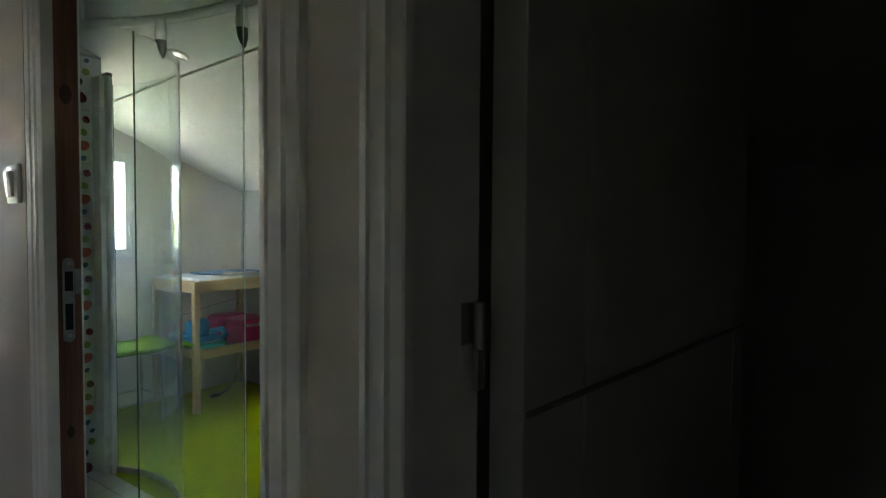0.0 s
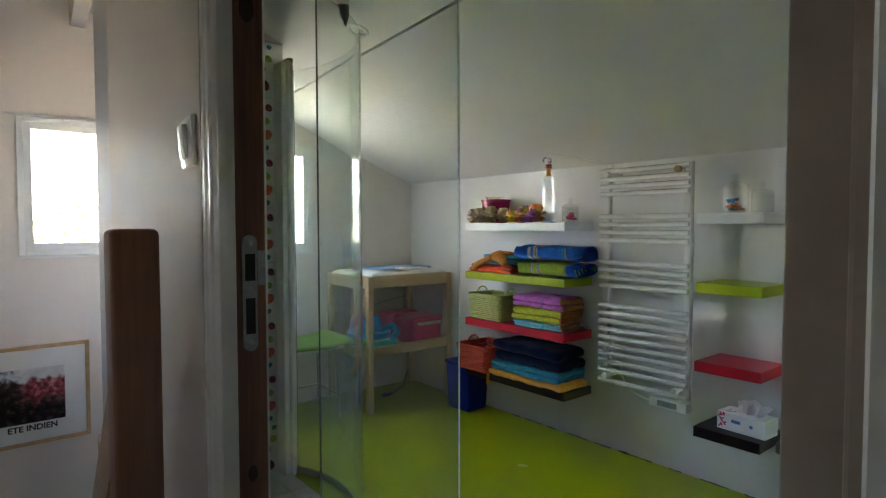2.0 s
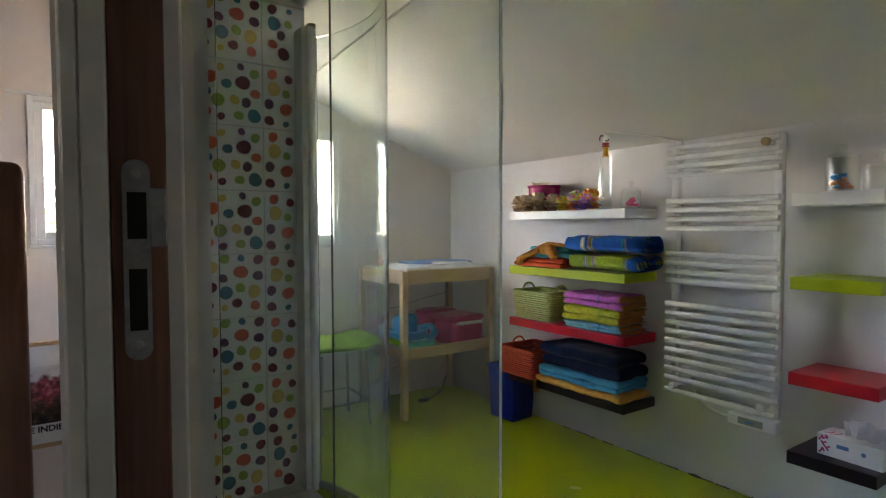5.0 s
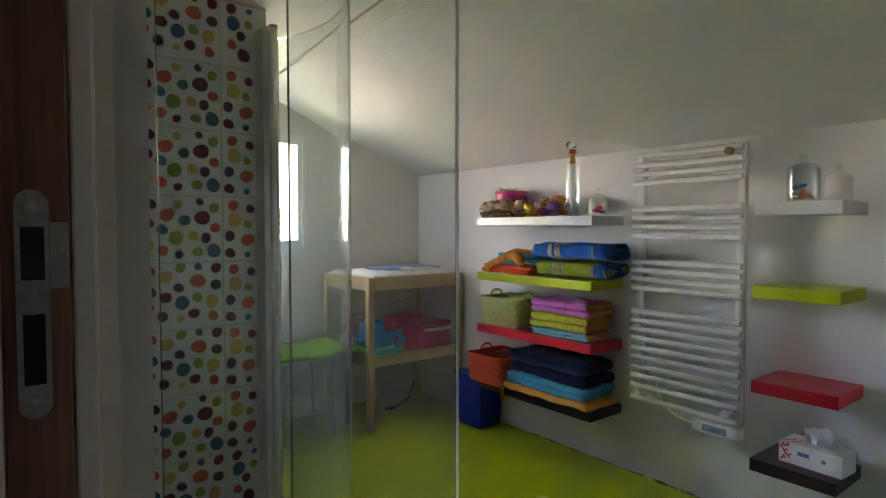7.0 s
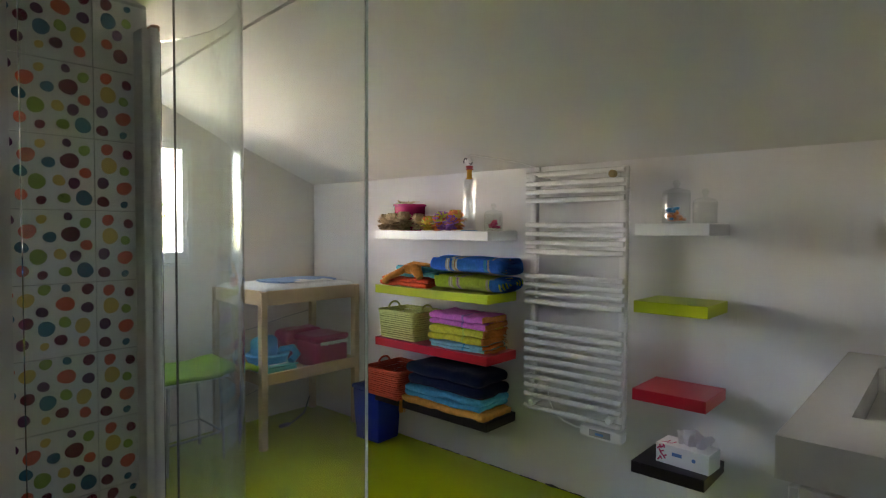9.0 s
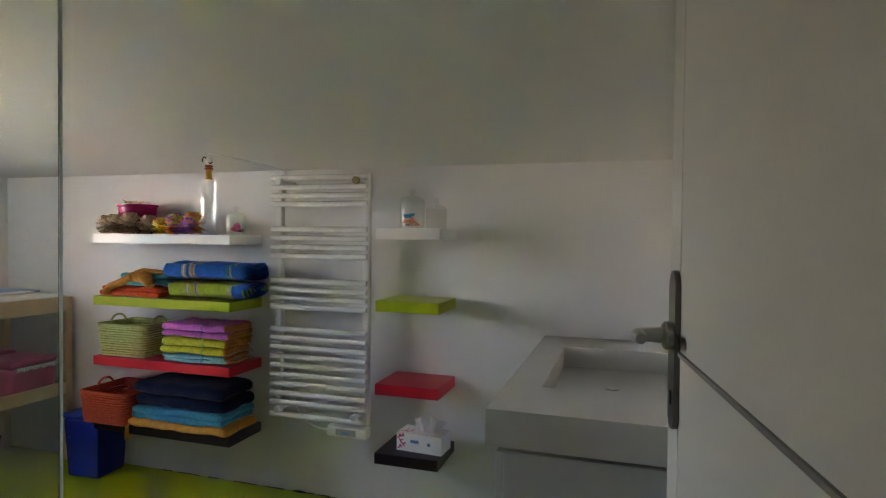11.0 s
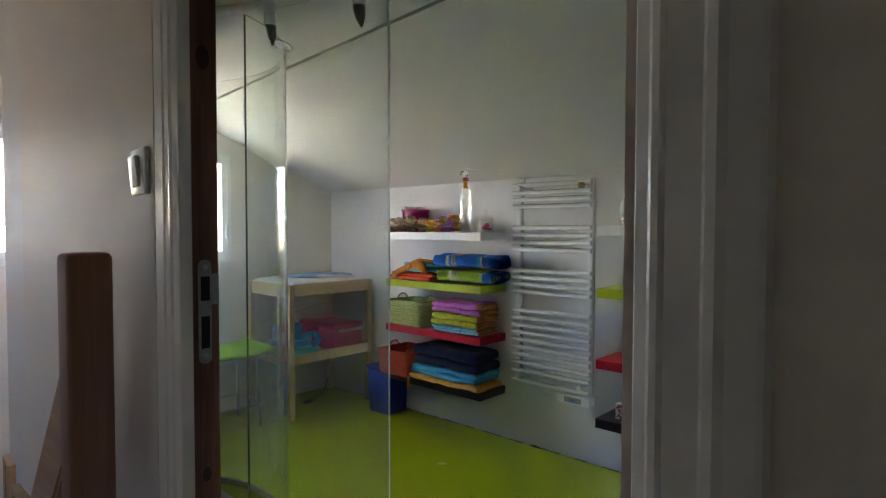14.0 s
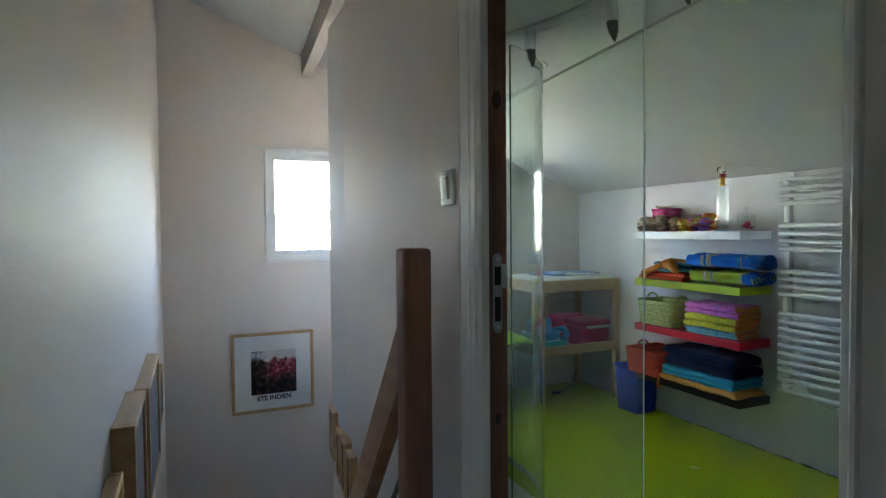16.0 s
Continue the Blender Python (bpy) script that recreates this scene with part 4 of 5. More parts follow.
part("printed_seal", lathe((0, 0, 0), [(0.008, 0), (0.008, 0.0008)], 14, m=TB @ Matrix.Translation((0.048, -0.0582, 0.042)) @ Matrix.Rotation(radians(90), 4, "X")), BLUE_INK, tb)
bm = bmesh.new()
grid = []
for i in range(9):
    row = []
    for j in range(7):
        u, v = i / 8 - 0.5, j / 6
        row.append(bm.verts.new(TB @ Vector((0.02 + u * 0.13 * (0.75 + 0.5 * v), 0.012 * math.sin(u * 14 + v * 2) + (v - 0.3) * 0.035, 0.080 + 0.062 * v * (1 - 0.7 * abs(u)) + 0.010 * noise.noise((u * 6, v * 6, 2))))))
    grid.append(row)
for a, b in zip(grid, grid[1:]):
    for j in range(6):
        bm.faces.new((a[j], a[j + 1], b[j + 1], b[j]))
bmesh.ops.solidify(bm, geom=bm.faces[:], thickness=0.0008)
part("tissue", bm, TISSUE, tb, "crumpled white tissue", True)

# ---- changing table ----
T0, T1, TY0, TY1 = -4.455, -3.925, 1.935, 2.672
tab = thing("changing_table", ((T0 + T1) / 2, (TY0 + TY1) / 2, 0), "pale beech changing table with a lower shelf against the wall", "changing table")
for x in (T0, T1 - 0.042):
    for y in (TY0, TY1 - 0.042):
        part("leg", box(x, x + 0.042, y, y + 0.042, 0, 0.945, 0.004), BEECH, tab)
for z0, z1, nm in ((0.862, 0.950, "top_rail"), (0.385, 0.455, "shelf_rail")):
    for x in (T0 + 0.008, T1 - 0.020):
        part(nm, box(x, x + 0.018, TY0 + 0.0425, TY1 - 0.0425, z0, z1, 0.003), BEECH_Y, tab)
    for y in (TY0 + 0.010, TY1 - 0.030):
        part(nm, box(T0 + 0.0425, T1 - 0.0425, y, y + 0.018, z0, z1, 0.003), BEECH, tab)
part("shelf_board", box(T0 + 0.03, T1 - 0.022, TY0 + 0.03, TY1 - 0.032, 0.398, 0.410), BEECH_Y, tab)
part("top_board", box(T0 + 0.03, T1 - 0.022, TY0 + 0.03, TY1 - 0.032, 0.880, 0.892), BEECH_Y, tab)
bm = rbox(T0 + 0.03, T1 - 0.004, TY0 + 0.03, TY1 - 0.04, 0.893, 0.972, 0.03, 12, 0.007, 7, 3)
solid("changing_mat", bm, TOWEL["white"], "white changing mat lying in the table's top", "changing mat", smooth=True)
bm = rbox(-4.30, -4.02, 2.12, 2.56, 0.976, 0.992, 0.007, 10, 0.006, 9, 6)
solid("folded_cloth", bm, TOWEL["paleblue"], "pale blue cloth laid on the changing mat", "cloth", smooth=True)
bm = rbox(-4.10, -3.96, 2.22, 2.48, 0.980, 0.990, 0.004, 8, 0.004, 12, 8)
solid("folded_cloth", bm, TOWEL["white"], "small white cloth laid on the changing mat", "cloth", smooth=True)

SH = 0.410
pt = thing("potty_seat", (-4.12, 2.10, SH), "blue plastic child's potty seat with a raised back", "potty")
part("bowl", lathe((-4.12, 2.09, SH), [(0.09, 0), (0.105, 0.03), (0.125, 0.10), (0.135, 0.125), (0.12, 0.135), (0.085, 0.12), (0.06, 0.06)], 26), BLUE_PLASTIC, pt, smooth=True)
part("backrest", rbox(-4.20, -4.09, 2.00, 2.17, SH + 0.09, SH + 0.235, 0.05, 8, 0.006, 10, 1), BLUE_PLASTIC, pt, smooth=True)
part("armrest", tube([(-4.14, 2.20, SH + 0.13), (-4.06, 2.235, SH + 0.15), (-3.99, 2.22, SH + 0.12), (-3.97, 2.16, SH + 0.09)], 0.022, 10), BLUE_PLASTIC, pt, smooth=True)
wb = thing("wipes_box", (-4.0, 2.06, SH), "teal plastic wipes box with a flat lid", "box")
part("tub", rbox(-4.075, -3.955, 1.99, 2.20, SH, SH + 0.065, 0.014, 5), TEAL_PLASTIC, wb, smooth=True)
part("lid", rbox(-4.080, -3.950, 1.985, 2.205, SH + 0.0655, SH + 0.078, 0.006, 5), TEAL_PLASTIC, wb, smooth=True)
part("lid_label", box(-4.05, -3.985, 2.04, 2.15, SH + 0.0782, SH + 0.079), PAPER, wb)
bag = thing("changing_bag", (-4.09, 2.46, SH), "dark pink vinyl changing bag with a white lace edge", "bag")
part("bag_body", rbox(-4.20, -3.965, 2.35, 2.615, SH, SH + 0.180, 0.035, 10, 0.008, 8, 2), PINK_BAG, bag, smooth=True)
part("bag_flap", rbox(-4.215, -3.955, 2.34, 2.620, SH + 0.165, SH + 0.210, 0.022, 10, 0.008, 8, 4), PINK_BAG, bag, smooth=True)
lace = bmesh.new()
for i in range(16):
    rbox(-3.962, -3.951, 2.375 + 0.014 * i, 2.388 + 0.014 * i, SH + 0.150 + 0.004 * math.sin(i * 1.7), SH + 0.172, 0.005, 2, bm=lace)
part("lace_edge", lace, TOWEL["white"], bag, "white lace edging", True)
bm = rbox(-4.40, -4.22, 2.30, 2.60, SH, SH + 0.225, 0.04, 8, 0.010, 8, 9)
solid("soft_bag", bm, PINK_BAG, "slumped pink bag at the back of the shelf", "bag", smooth=True)
bm = bmesh.new()
for i in range(9):
    s = 0.012 + 0.006 * random.random()
    x, y = -3.99 + 0.03 * random.random(), 2.25 + 0.07 * random.random()
    rbox(x - s, x + s, y - s, y + s, SH, SH + 2 * s, s * 0.6, 3, 0.003, 50, i, bm=bm)
solid("bath_toys", bm, material("mottled_toy", (0.30, 0.26, 0.22), 0.6, 0.6, 90), "small mottled bath toys between bag and box", "toys", kind="stuff", smooth=True)
cab = [(-4.40, 2.60, 0.10), (-4.32, 2.50, 0.02), (-4.24, 2.36, 0.010), (-4.21, 2.30, 0.010)]
solid("power_plug", join(tube(cab, 0.005, 8), rbox(-4.225, -4.195, 2.23, 2.31, 0.0, 0.024, 0.010, 4)), RUBBER, "black plug and cable lying on the floor", "plug", smooth=True)

for pts in ([(-4.474, 1.98, 0.615), (-4.472, 2.20, 0.640), (-4.474, 2.45, 0.690), (-4.474, 2.66, 0.720)], [(-4.474, 2.00, 0.16), (-4.470, 2.20, 0.20), (-4.474, 2.42, 0.27), (-4.474, 2.64, 0.30)]):
    solid("wall_cable", tube(pts, 0.003, 6), SEAL, "thin grey cable running along the wall behind the table", "cable", smooth=True)

# ---- stool with the green bath mat ----
st = thing("stool", (-4.15, 1.60, 0), "thin metal stool standing beside the changing table", "stool")
for x, y in ((-4.33, 1.42), (-3.99, 1.42), (-4.33, 1.78), (-3.99, 1.78)):
    part("leg", tube([(x, y, 0), (x + (0.02 if x < -4.1 else -0.02), y + (0.02 if y < 1.6 else -0.02), 0.47)], 0.010, 10), STEEL, st, smooth=True)
part("seat", rbox(-4.36, -3.97, 1.38, 1.82, 0.47, 0.492, 0.010, 6), PLASTIC_W, st, smooth=True)
part("stretcher", tube([(-4.32, 1.43, 0.16), (-4.0, 1.43, 0.16), (-4.0, 1.77, 0.16), (-4.32, 1.77, 0.16)], 0.007, 8, True), STEEL, st, smooth=True)
bm = bmesh.new()
for i in range(13):
    x = -4.365 + 0.0335 * i
    pts = [(x, 1.335 + 0.595 * q / 12, 0.506 + 0.006 * math.sin(q * 0.55 + 0.4) + (0.010 if q > 8 else 0) - (0.03 if q in (0, 12) else 0)) for q in range(13)]
    tube(pts, 0.0175, 10, bm=bm)
solid("bath_mat", bm, TOWEL["mat"], "lime green ribbed bath mat draped over the stool", "bath mat", smooth=True)

# ---- blue bin ----
bn = thing("waste_bin", (-3.62, 2.56, 0), "navy blue plastic square bin under the shelves", "bin")
MB = Matrix.Translation((-3.625, 2.565, 0)) @ Matrix.Rotation(radians(3), 4, "Z")
bm = box(-0.115, 0.115, -0.105, 0.105, 0, 0.315, 0.012, MB)
for v in bm.verts:
    f = 0.86 + 0.14 * v.co.z / 0.315
    v.co.x, v.co.y = -3.625 + (v.co.x + 3.625) * f, 2.565 + (v.co.y - 2.565) * f
part("body", bm, NAVY_PLASTIC, bn, smooth=True)
part("lid", rbox(-3.745, -3.505, 2.452, 2.678, 0.316, 0.345, 0.010, 6), NAVY_PLASTIC, bn, smooth=True)

# ---- washbasin ----
van = thing("vanity_unit", (-0.95, 2.15, 0), "white vanity cabinet under the washbasin", "cabinet")
# the neck is coloured near-black, so the gap's shade is painted in
part("neck", box(-1.10, -0.602, 1.62, 2.698, 0.770, 0.7855), HOLE_SHADE, van, "recessed neck under the slab, its shade painted near-black")
part("body", box(-1.155, -0.602, 1.562, 2.698, 0.10, 0.770, 0.003), CABINET, van)
for a, b in ((1.565, 2.13), (2.136, 2.695)):
    dr = part("cabinet_door", box(-1.175, -1.156, a, b, 0.108, 0.767, 0.003), CABINET, van)
    part("handle", tube([(-1.175, b - 0.05, 0.65), (-1.188, b - 0.05, 0.65), (-1.188, b - 0.05, 0.73), (-1.175, b - 0.05, 0.73)], 0.005, 8), STEEL, dr, smooth=True)
part("plinth", box(-1.12, -0.62, 1.75, 2.68, 0.0, 0.0995), CABINET, van)
bm = bmesh.new()
for a in ((-1.197, -1.09, 1.54, 2.698), (-0.70, -0.602, 1.54, 2.698), (-1.09, -0.70, 1.54, 1.80), (-1.09, -0.70, 2.46, 2.698)):
    box(*a, 0.786, 0.880, bm=bm)
bmesh.ops.remove_doubles(bm, verts=bm.verts[:], dist=1e-4)
box(-1.094, -0.696, 1.796, 2.464, 0.783, 0.793, bm=bm)
basin = thing("washbasin", (-0.95, 2.15, 0.786), "thick white ceramic slab washbasin on the cabinet", "washbasin")
part("slab", bm, CERAMIC, basin)
bowl = part("bowl", prism([(-1.088, 1.802), (-0.702, 1.802), (-0.702, 2.458), (-1.088, 2.458)], 0.793, 0.803), CERAMIC, basin)
part("drain", lathe((-0.90, 2.15, 0.8035), [(0.022, 0), (0.022, 0.003), (0.014, 0.004)], 18), STEEL, basin, smooth=True)
soap = thing("soap_bottle", (-0.668, 2.52, 0.880), "clear soap bottle with a pink cap", "bottle")
part("body", lathe((-0.668, 2.52, 0.880), [(0.030, 0), (0.032, 0.01), (0.032, 0.11), (0.02, 0.13), (0.012, 0.135)], 20), JAR, soap, smooth=True)
part("cap", lathe((-0.668, 2.52, 1.015), [(0.016, 0), (0.018, 0.012), (0.026, 0.02), (0.026, 0.05), (0.012, 0.06)], 18), material("pink_cap", (0.60, 0.10, 0.25), 0.4, 0.05, 10), soap, smooth=True)
bm = rbox(-0.735, -0.690, 1.70, 1.79, 0.880, 0.918, 0.016, 5, 0.003, 30, 1)
solid("sponge", bm, material("amber_sponge", (0.55, 0.30, 0.06), 0.8, 0.2, 60, 0.5, 120), "amber coloured sponge on the basin's edge", "sponge", smooth=True)

# ---- shower ----
C, RAD = Vector((-3.05, 0.55)), 0.685


def arc(a0, a1, n, rad=RAD, c=C):
    return [(c.x + rad * math.cos(radians(a0 + (a1 - a0) * i / n)), c.y + rad * math.sin(radians(a0 + (a1 - a0) * i / n))) for i in range(n + 1)]


scr = thing("shower_screen", (-2.8, 1.15, 0), "curved green tinted glass shower screen beside the tiled wall", "shower screen")
pane = part("glass_pane", sheet(arc(118, 20.6, 40), 0.008, 0.035, 2.085), GLASS, scr, "", True)
pane.visible_shadow = False
part("bottom_seal", sheet(arc(119.5, 20.2, 40), 0.016, 0.004, 0.034), SEAL, scr)
near = thing("shower_door", (-1.68, 0.50, 0), "clear bent glass shower door near the bathroom door", "shower door")
NB = [(-1.925, 0.360), (-1.87, 0.425), (-1.79, 0.478), (-1.69, 0.522), (-1.57, 0.562), (-1.44, 0.592)]
pane2 = part("glass_pane", sheet(NB, 0.005, 0.020, 2.085), GLASS, near, "", True)
pane2.visible_shadow = False
# pale translucent mix: window light caught in the glass edge, put into the colour
EDGE = material("pale_edge_glint", (0.62, 0.72, 0.70), 0.10, 0.02, 10)
en, el = EDGE.node_tree.nodes, EDGE.node_tree.links.new
edge_glow, edge_mix = en.new("ShaderNodeBsdfTranslucent"), en.new("ShaderNodeMixShader")
edge_glow.inputs["Color"].default_value, edge_mix.inputs["Fac"].default_value = (0.80, 0.92, 0.90, 1), 0.7
el(en["Principled BSDF"].outputs[0], edge_mix.inputs[1])
el(edge_glow.outputs[0], edge_mix.inputs[2])
el(edge_mix.outputs[0], en["Material Output"].inputs["Surface"])
# thin strip added on the pane's end to draw its bright glint
part("edge_glint_strip", box(-1.4398, -1.4380, 0.5905, 0.5935, 0.021, 2.084), EDGE, near, "pale strip painting the glint of the glass edge")
part("bottom_seal", sheet(NB, 0.014, 0.003, 0.0195), SEAL, near)

rail = thing("track_light", (-2.4, 1.0, 2.19), "curved white track light with spot heads under the ceiling", "track light")
TP = [(-2.98, 0.70), (-2.85, 0.81), (-2.70, 0.90), (-2.53, 0.968), (-2.34, 1.018), (-2.14, 1.045), (-1.95, 1.050), (-1.75, 1.03), (-1.55, 0.985), (-1.40, 0.93)]
fine = []
for i in range(len(TP) - 1):
    p0, p1, p2, p3 = (Vector(TP[max(0, min(len(TP) - 1, i + q))]) for q in (-1, 0, 1, 2))
    for q in range(6):
        s = q / 6
        fine.append(0.5 * ((2 * p1) + (p2 - p0) * s + (2 * p0 - 5 * p1 + 4 * p2 - p3) * s * s + (3 * p1 - p0 - 3 * p2 + p3) * s ** 3))
fine.append(Vector(TP[-1]))
RZ = 2.205
part("track", tube([(p.x, p.y, RZ) for p in fine], 0.021, 12), RADIATOR, rail, smooth=True)
for x, y in ((-2.86, 0.80), (-1.95, 1.05)):
    part("ceiling_stem", tube([(x, y, RZ), (x, y, roof(y) + 0.005)], 0.008, 8), RADIATOR, rail, smooth=True)
for x, y in ((-2.495, 0.945), (-2.09, 1.045), (-1.72, 1.02)):
    hd = part("spot_head", lathe((x, y, 2.105), [(0.022, 0), (0.024, 0.02), (0.021, 0.06), (0.018, 0.085)], 18), RADIATOR, rail, smooth=True)
    part("spot_cone", tube([(x, y, 2.105), (x + 0.006, y + 0.001, 2.065), (x + 0.012, y + 0.002, 2.03)], [0.022, 0.018, 0.004], 16), DARK_STEEL, hd, "grey tapered lamp", True)
N_ROOF = Vector((0, 0.385, 1)).normalized()
RM = Matrix.Translation((-2.92, 1.266, roof(1.266))) @ Vector((0, 0, -1)).rotation_difference(-N_ROOF).to_matrix().to_4x4()
spot = thing("recessed_spot", (-2.92, 1.266, roof(1.266)), "round white recessed spotlight in the ceiling", "spotlight")
part("ring", lathe((0, 0, 0), [(0.050, 0), (0.049, -0.006), (0.040, -0.010), (0.032, -0.006), (0.030, 0.004)], 28, m=RM), PLASTIC_W, spot, smooth=True)
part("lamp_face", lathe((0, 0, 0), [(0.029, 0.0), (0.020, -0.002), (0.010, -0.003)], 20, m=RM), STEEL, spot, smooth=True)

# ---- stairs ----
stairs = thing("staircase", (-1.62, -0.2, 0), "steep wooden stairs going down between white walls", "staircase", kind="structure")
for i in range(14):
    x, z = -1.62 - 0.165 * i, -0.19 * (i + 1)
    part("tread", box(x - 0.20, x, S_WALL + 0.002, 0.15 + 0.0145 * i, z - 0.035, z, 0.004), FLOOR_WOOD, stairs)
    part("riser", box(x - 0.012, x - 0.001, S_WALL + 0.002, 0.15 + 0.0145 * i, z, z + 0.154), TRIM, stairs)
solid("floor_below", box(W_WALL, 0, S_WALL, 1.02, -2.95, -2.85), FLOOR_WOOD, kind="structure")
bal = thing("stair_rail", (-1.605, 0.065, 0), "brown wooden newel post and handrail of the stairs", "stair rail")
part("newel_post", box(-1.640, -1.578, 0.0215, 0.0915, -0.35, 1.288, 0.010, seg=3), POST_WOOD, bal, smooth=True)
SL = -1.28


def slanted(x0, x1, y0, y1, ztop, h):
    """A board that follows the stairs' slope; ztop is its height at x0."""
    bm = bmesh.new()
    vs = []
    for x in (x0, x1):
        z = ztop + SL * (x0 - x)
        vs += [bm.verts.new((x, y, z - d)) for y, d in ((y0, 0), (y1, 0), (y1, h), (y0, h))]
    for q in range(4):
        bm.faces.new((vs[q], vs[(q + 1) % 4], vs[4 + (q + 1) % 4], vs[4 + q]))
    bm.faces.new(vs[:4])
    bm.faces.new(vs[4:])
    bmesh.ops.bevel(bm, geom=bm.edges[:], offset=0.005, segments=2, affect="EDGES")
    return bm


part("handrail", slanted(-1.6405, -3.30, 0.042, 0.084, 1.165, 0.175), RAIL_WOOD, bal, smooth=True)
part("lower_rod", tube([(-1.645, 0.06, 0.80), (-2.6, 0.06, 0.80 + SL * 0.955)], 0.007, 8), DARK_STEEL, bal, smooth=True)

sw = thing("light_switch", (-1.57, 0.14, 1.43), "white rocker light switch on the landing wall", "light switch")
part("plate", box(-0.236, -0.154, -0.011, -0.0005, 1.388, 1.470, 0.004, DW), PLASTIC_W, sw, smooth=True)
part("rocker", box(-0.216, -0.174, -0.019, -0.010, 1.402, 1.456, 0.003, DW @ Matrix.Translation((0, -0.012, 1.43)) @ Matrix.Rotation(radians(5), 4, "X") @ Matrix.Translation((0, 0.012, -1.43))), PLASTIC_W, sw, smooth=True)


# ---- pictures ----
def picture(name, a, b, z0, z1, depth, place, label, art, edge=FRAME_WOOD):
    """A framed picture in the plane x = 0, y from a to b; place puts it on its wall."""
    ob = thing(name, place @ Vector((0, (a + b) / 2, z0)), label, "picture", "framed pictures")
    f = 0.020
    bm = box(0, depth, a, a + f, z0, z1, 0.002, place)
    box(0, depth, b - f, b, z0, z1, 0.002, place, bm)
    box(0, depth, a + f, b - f, z0, z0 + f, 0.002, place, bm)
    box(0, depth, a + f, b - f, z1 - f, z1, 0.002, place, bm)
    part("frame", bm, edge, ob)
    part("mount", box(0.002, depth - 0.010, a + f, b - f, z0 + f, z1 - f, 0, place), PAPER, ob)
    if art:
        ya, yb, za, zb, m_ = art
        part("print", box(depth - 0.0095, depth - 0.0085, ya, yb, za, zb, 0, place), m_, ob)
    gl = part("glazing", box(depth - 0.006, depth - 0.004, a + f, b - f, z0 + f, z1 - f, 0, place), THIN_GLAZING, ob)
    gl.visible_shadow = False
    return ob


def autumn():
    """A tree in autumn: dark trunks below, pink and red leaves, a blue fir against a pale sky."""
    m = bpy.data.materials.new("autumn_print")
    m.use_nodes = True
    n, link = m.node_tree.nodes, m.node_tree.links.new
    tc, sep = n.new("ShaderNodeTexCoord"), n.new("ShaderNodeSeparateXYZ")
    link(tc.outputs["Object"], sep.inputs[0])

    def blotches(scale, stops):
        tex, ramp = n.new("ShaderNodeTexNoise"), n.new("ShaderNodeValToRGB")
        tex.inputs["Scale"].default_value, tex.inputs["Detail"].default_value = scale, 5
        link(tc.outputs["Object"], tex.inputs["Vector"])
        link(tex.outputs["Fac"], ramp.inputs["Fac"])
        ramp.color_ramp.elements[0].position, ramp.color_ramp.elements[0].color = stops[0][0], (*stops[0][1], 1)
        ramp.color_ramp.elements[1].position, ramp.color_ramp.elements[1].color = stops[-1][0], (*stops[-1][1], 1)
        for at, c in stops[1:-1]:
            ramp.color_ramp.elements.new(at).color = (*c, 1)
        return ramp.outputs[0]

    def across(axis, lo, hi, scale):
        """0 to 1 from lo to hi along an axis, with a ragged border."""
        tex, shift, rng = n.new("ShaderNodeTexNoise"), n.new("ShaderNodeMath"), n.new("ShaderNodeMapRange")
        tex.inputs["Scale"].default_value, tex.inputs["Detail"].default_value = scale, 4
        link(tc.outputs["Object"], tex.inputs["Vector"])
        shift.operation = "MULTIPLY_ADD"
        shift.inputs[1].default_value = 0.16
        link(tex.outputs["Fac"], shift.inputs[0])
        link(sep.outputs[axis], shift.inputs[2])
        rng.inputs["From Min"].default_value, rng.inputs["From Max"].default_value = lo + 0.08, hi + 0.08
        link(shift.outputs[0], rng.inputs["Value"])
        return rng.outputs[0]

    def blend(fac, a, b):
        mx = n.new("ShaderNodeMix")
        mx.data_type = "RGBA"
        link(fac, mx.inputs["Factor"])
        link(a, mx.inputs[6])
        link(b, mx.inputs[7])
        return mx.outputs[2]

    dark = blotches(30, [(0.35, (0.008, 0.008, 0.010)), (0.55, (0.05, 0.022, 0.018)), (0.68, (0.16, 0.10, 0.07))])
    leaves = blotches(34, [(0.34, (0.05, 0.010, 0.014)), (0.50, (0.34, 0.035, 0.06)), (0.66, (0.62, 0.26, 0.26))])
    fir = blotches(40, [(0.40, (0.05, 0.08, 0.16)), (0.60, (0.62, 0.68, 0.74))])
    pale = blotches(12, [(0.35, (0.66, 0.62, 0.58)), (0.65, (0.80, 0.80, 0.78))])
    crown = blend(across("Y", 0.02, 0.10, 20), dark, leaves)
    tree_ = blend(across("Z", 0.31, 0.36, 22), dark, crown)
    top = blend(across("Y", 0.0, 0.03, 24), fir, pale)
    link(blend(across("Z", 0.435, 0.465, 22), tree_, top), n["Principled BSDF"].inputs["Base Color"])
    n["Principled BSDF"].inputs["Roughness"].default_value = 0.5
    return m


WM = Matrix.Translation((W_WALL + 0.001, 0, 0))
poster = picture("framed_poster", -0.186, 0.366, 0.085, 0.637, 0.024, WM, "autumn tree poster in a pale wooden frame, white mount", (-0.060, 0.244, 0.209, 0.511, autumn()))
txt = bpy.data.curves.new("lettering", "FONT")
txt.body, txt.size, txt.align_x, txt.align_y, txt.extrude = "ETE INDIEN", 0.044, "CENTER", "CENTER", 0.0004
txt.offset = 0.0012
tob = bpy.data.objects.new("lettering", txt)
scene.collection.objects.link(tob)
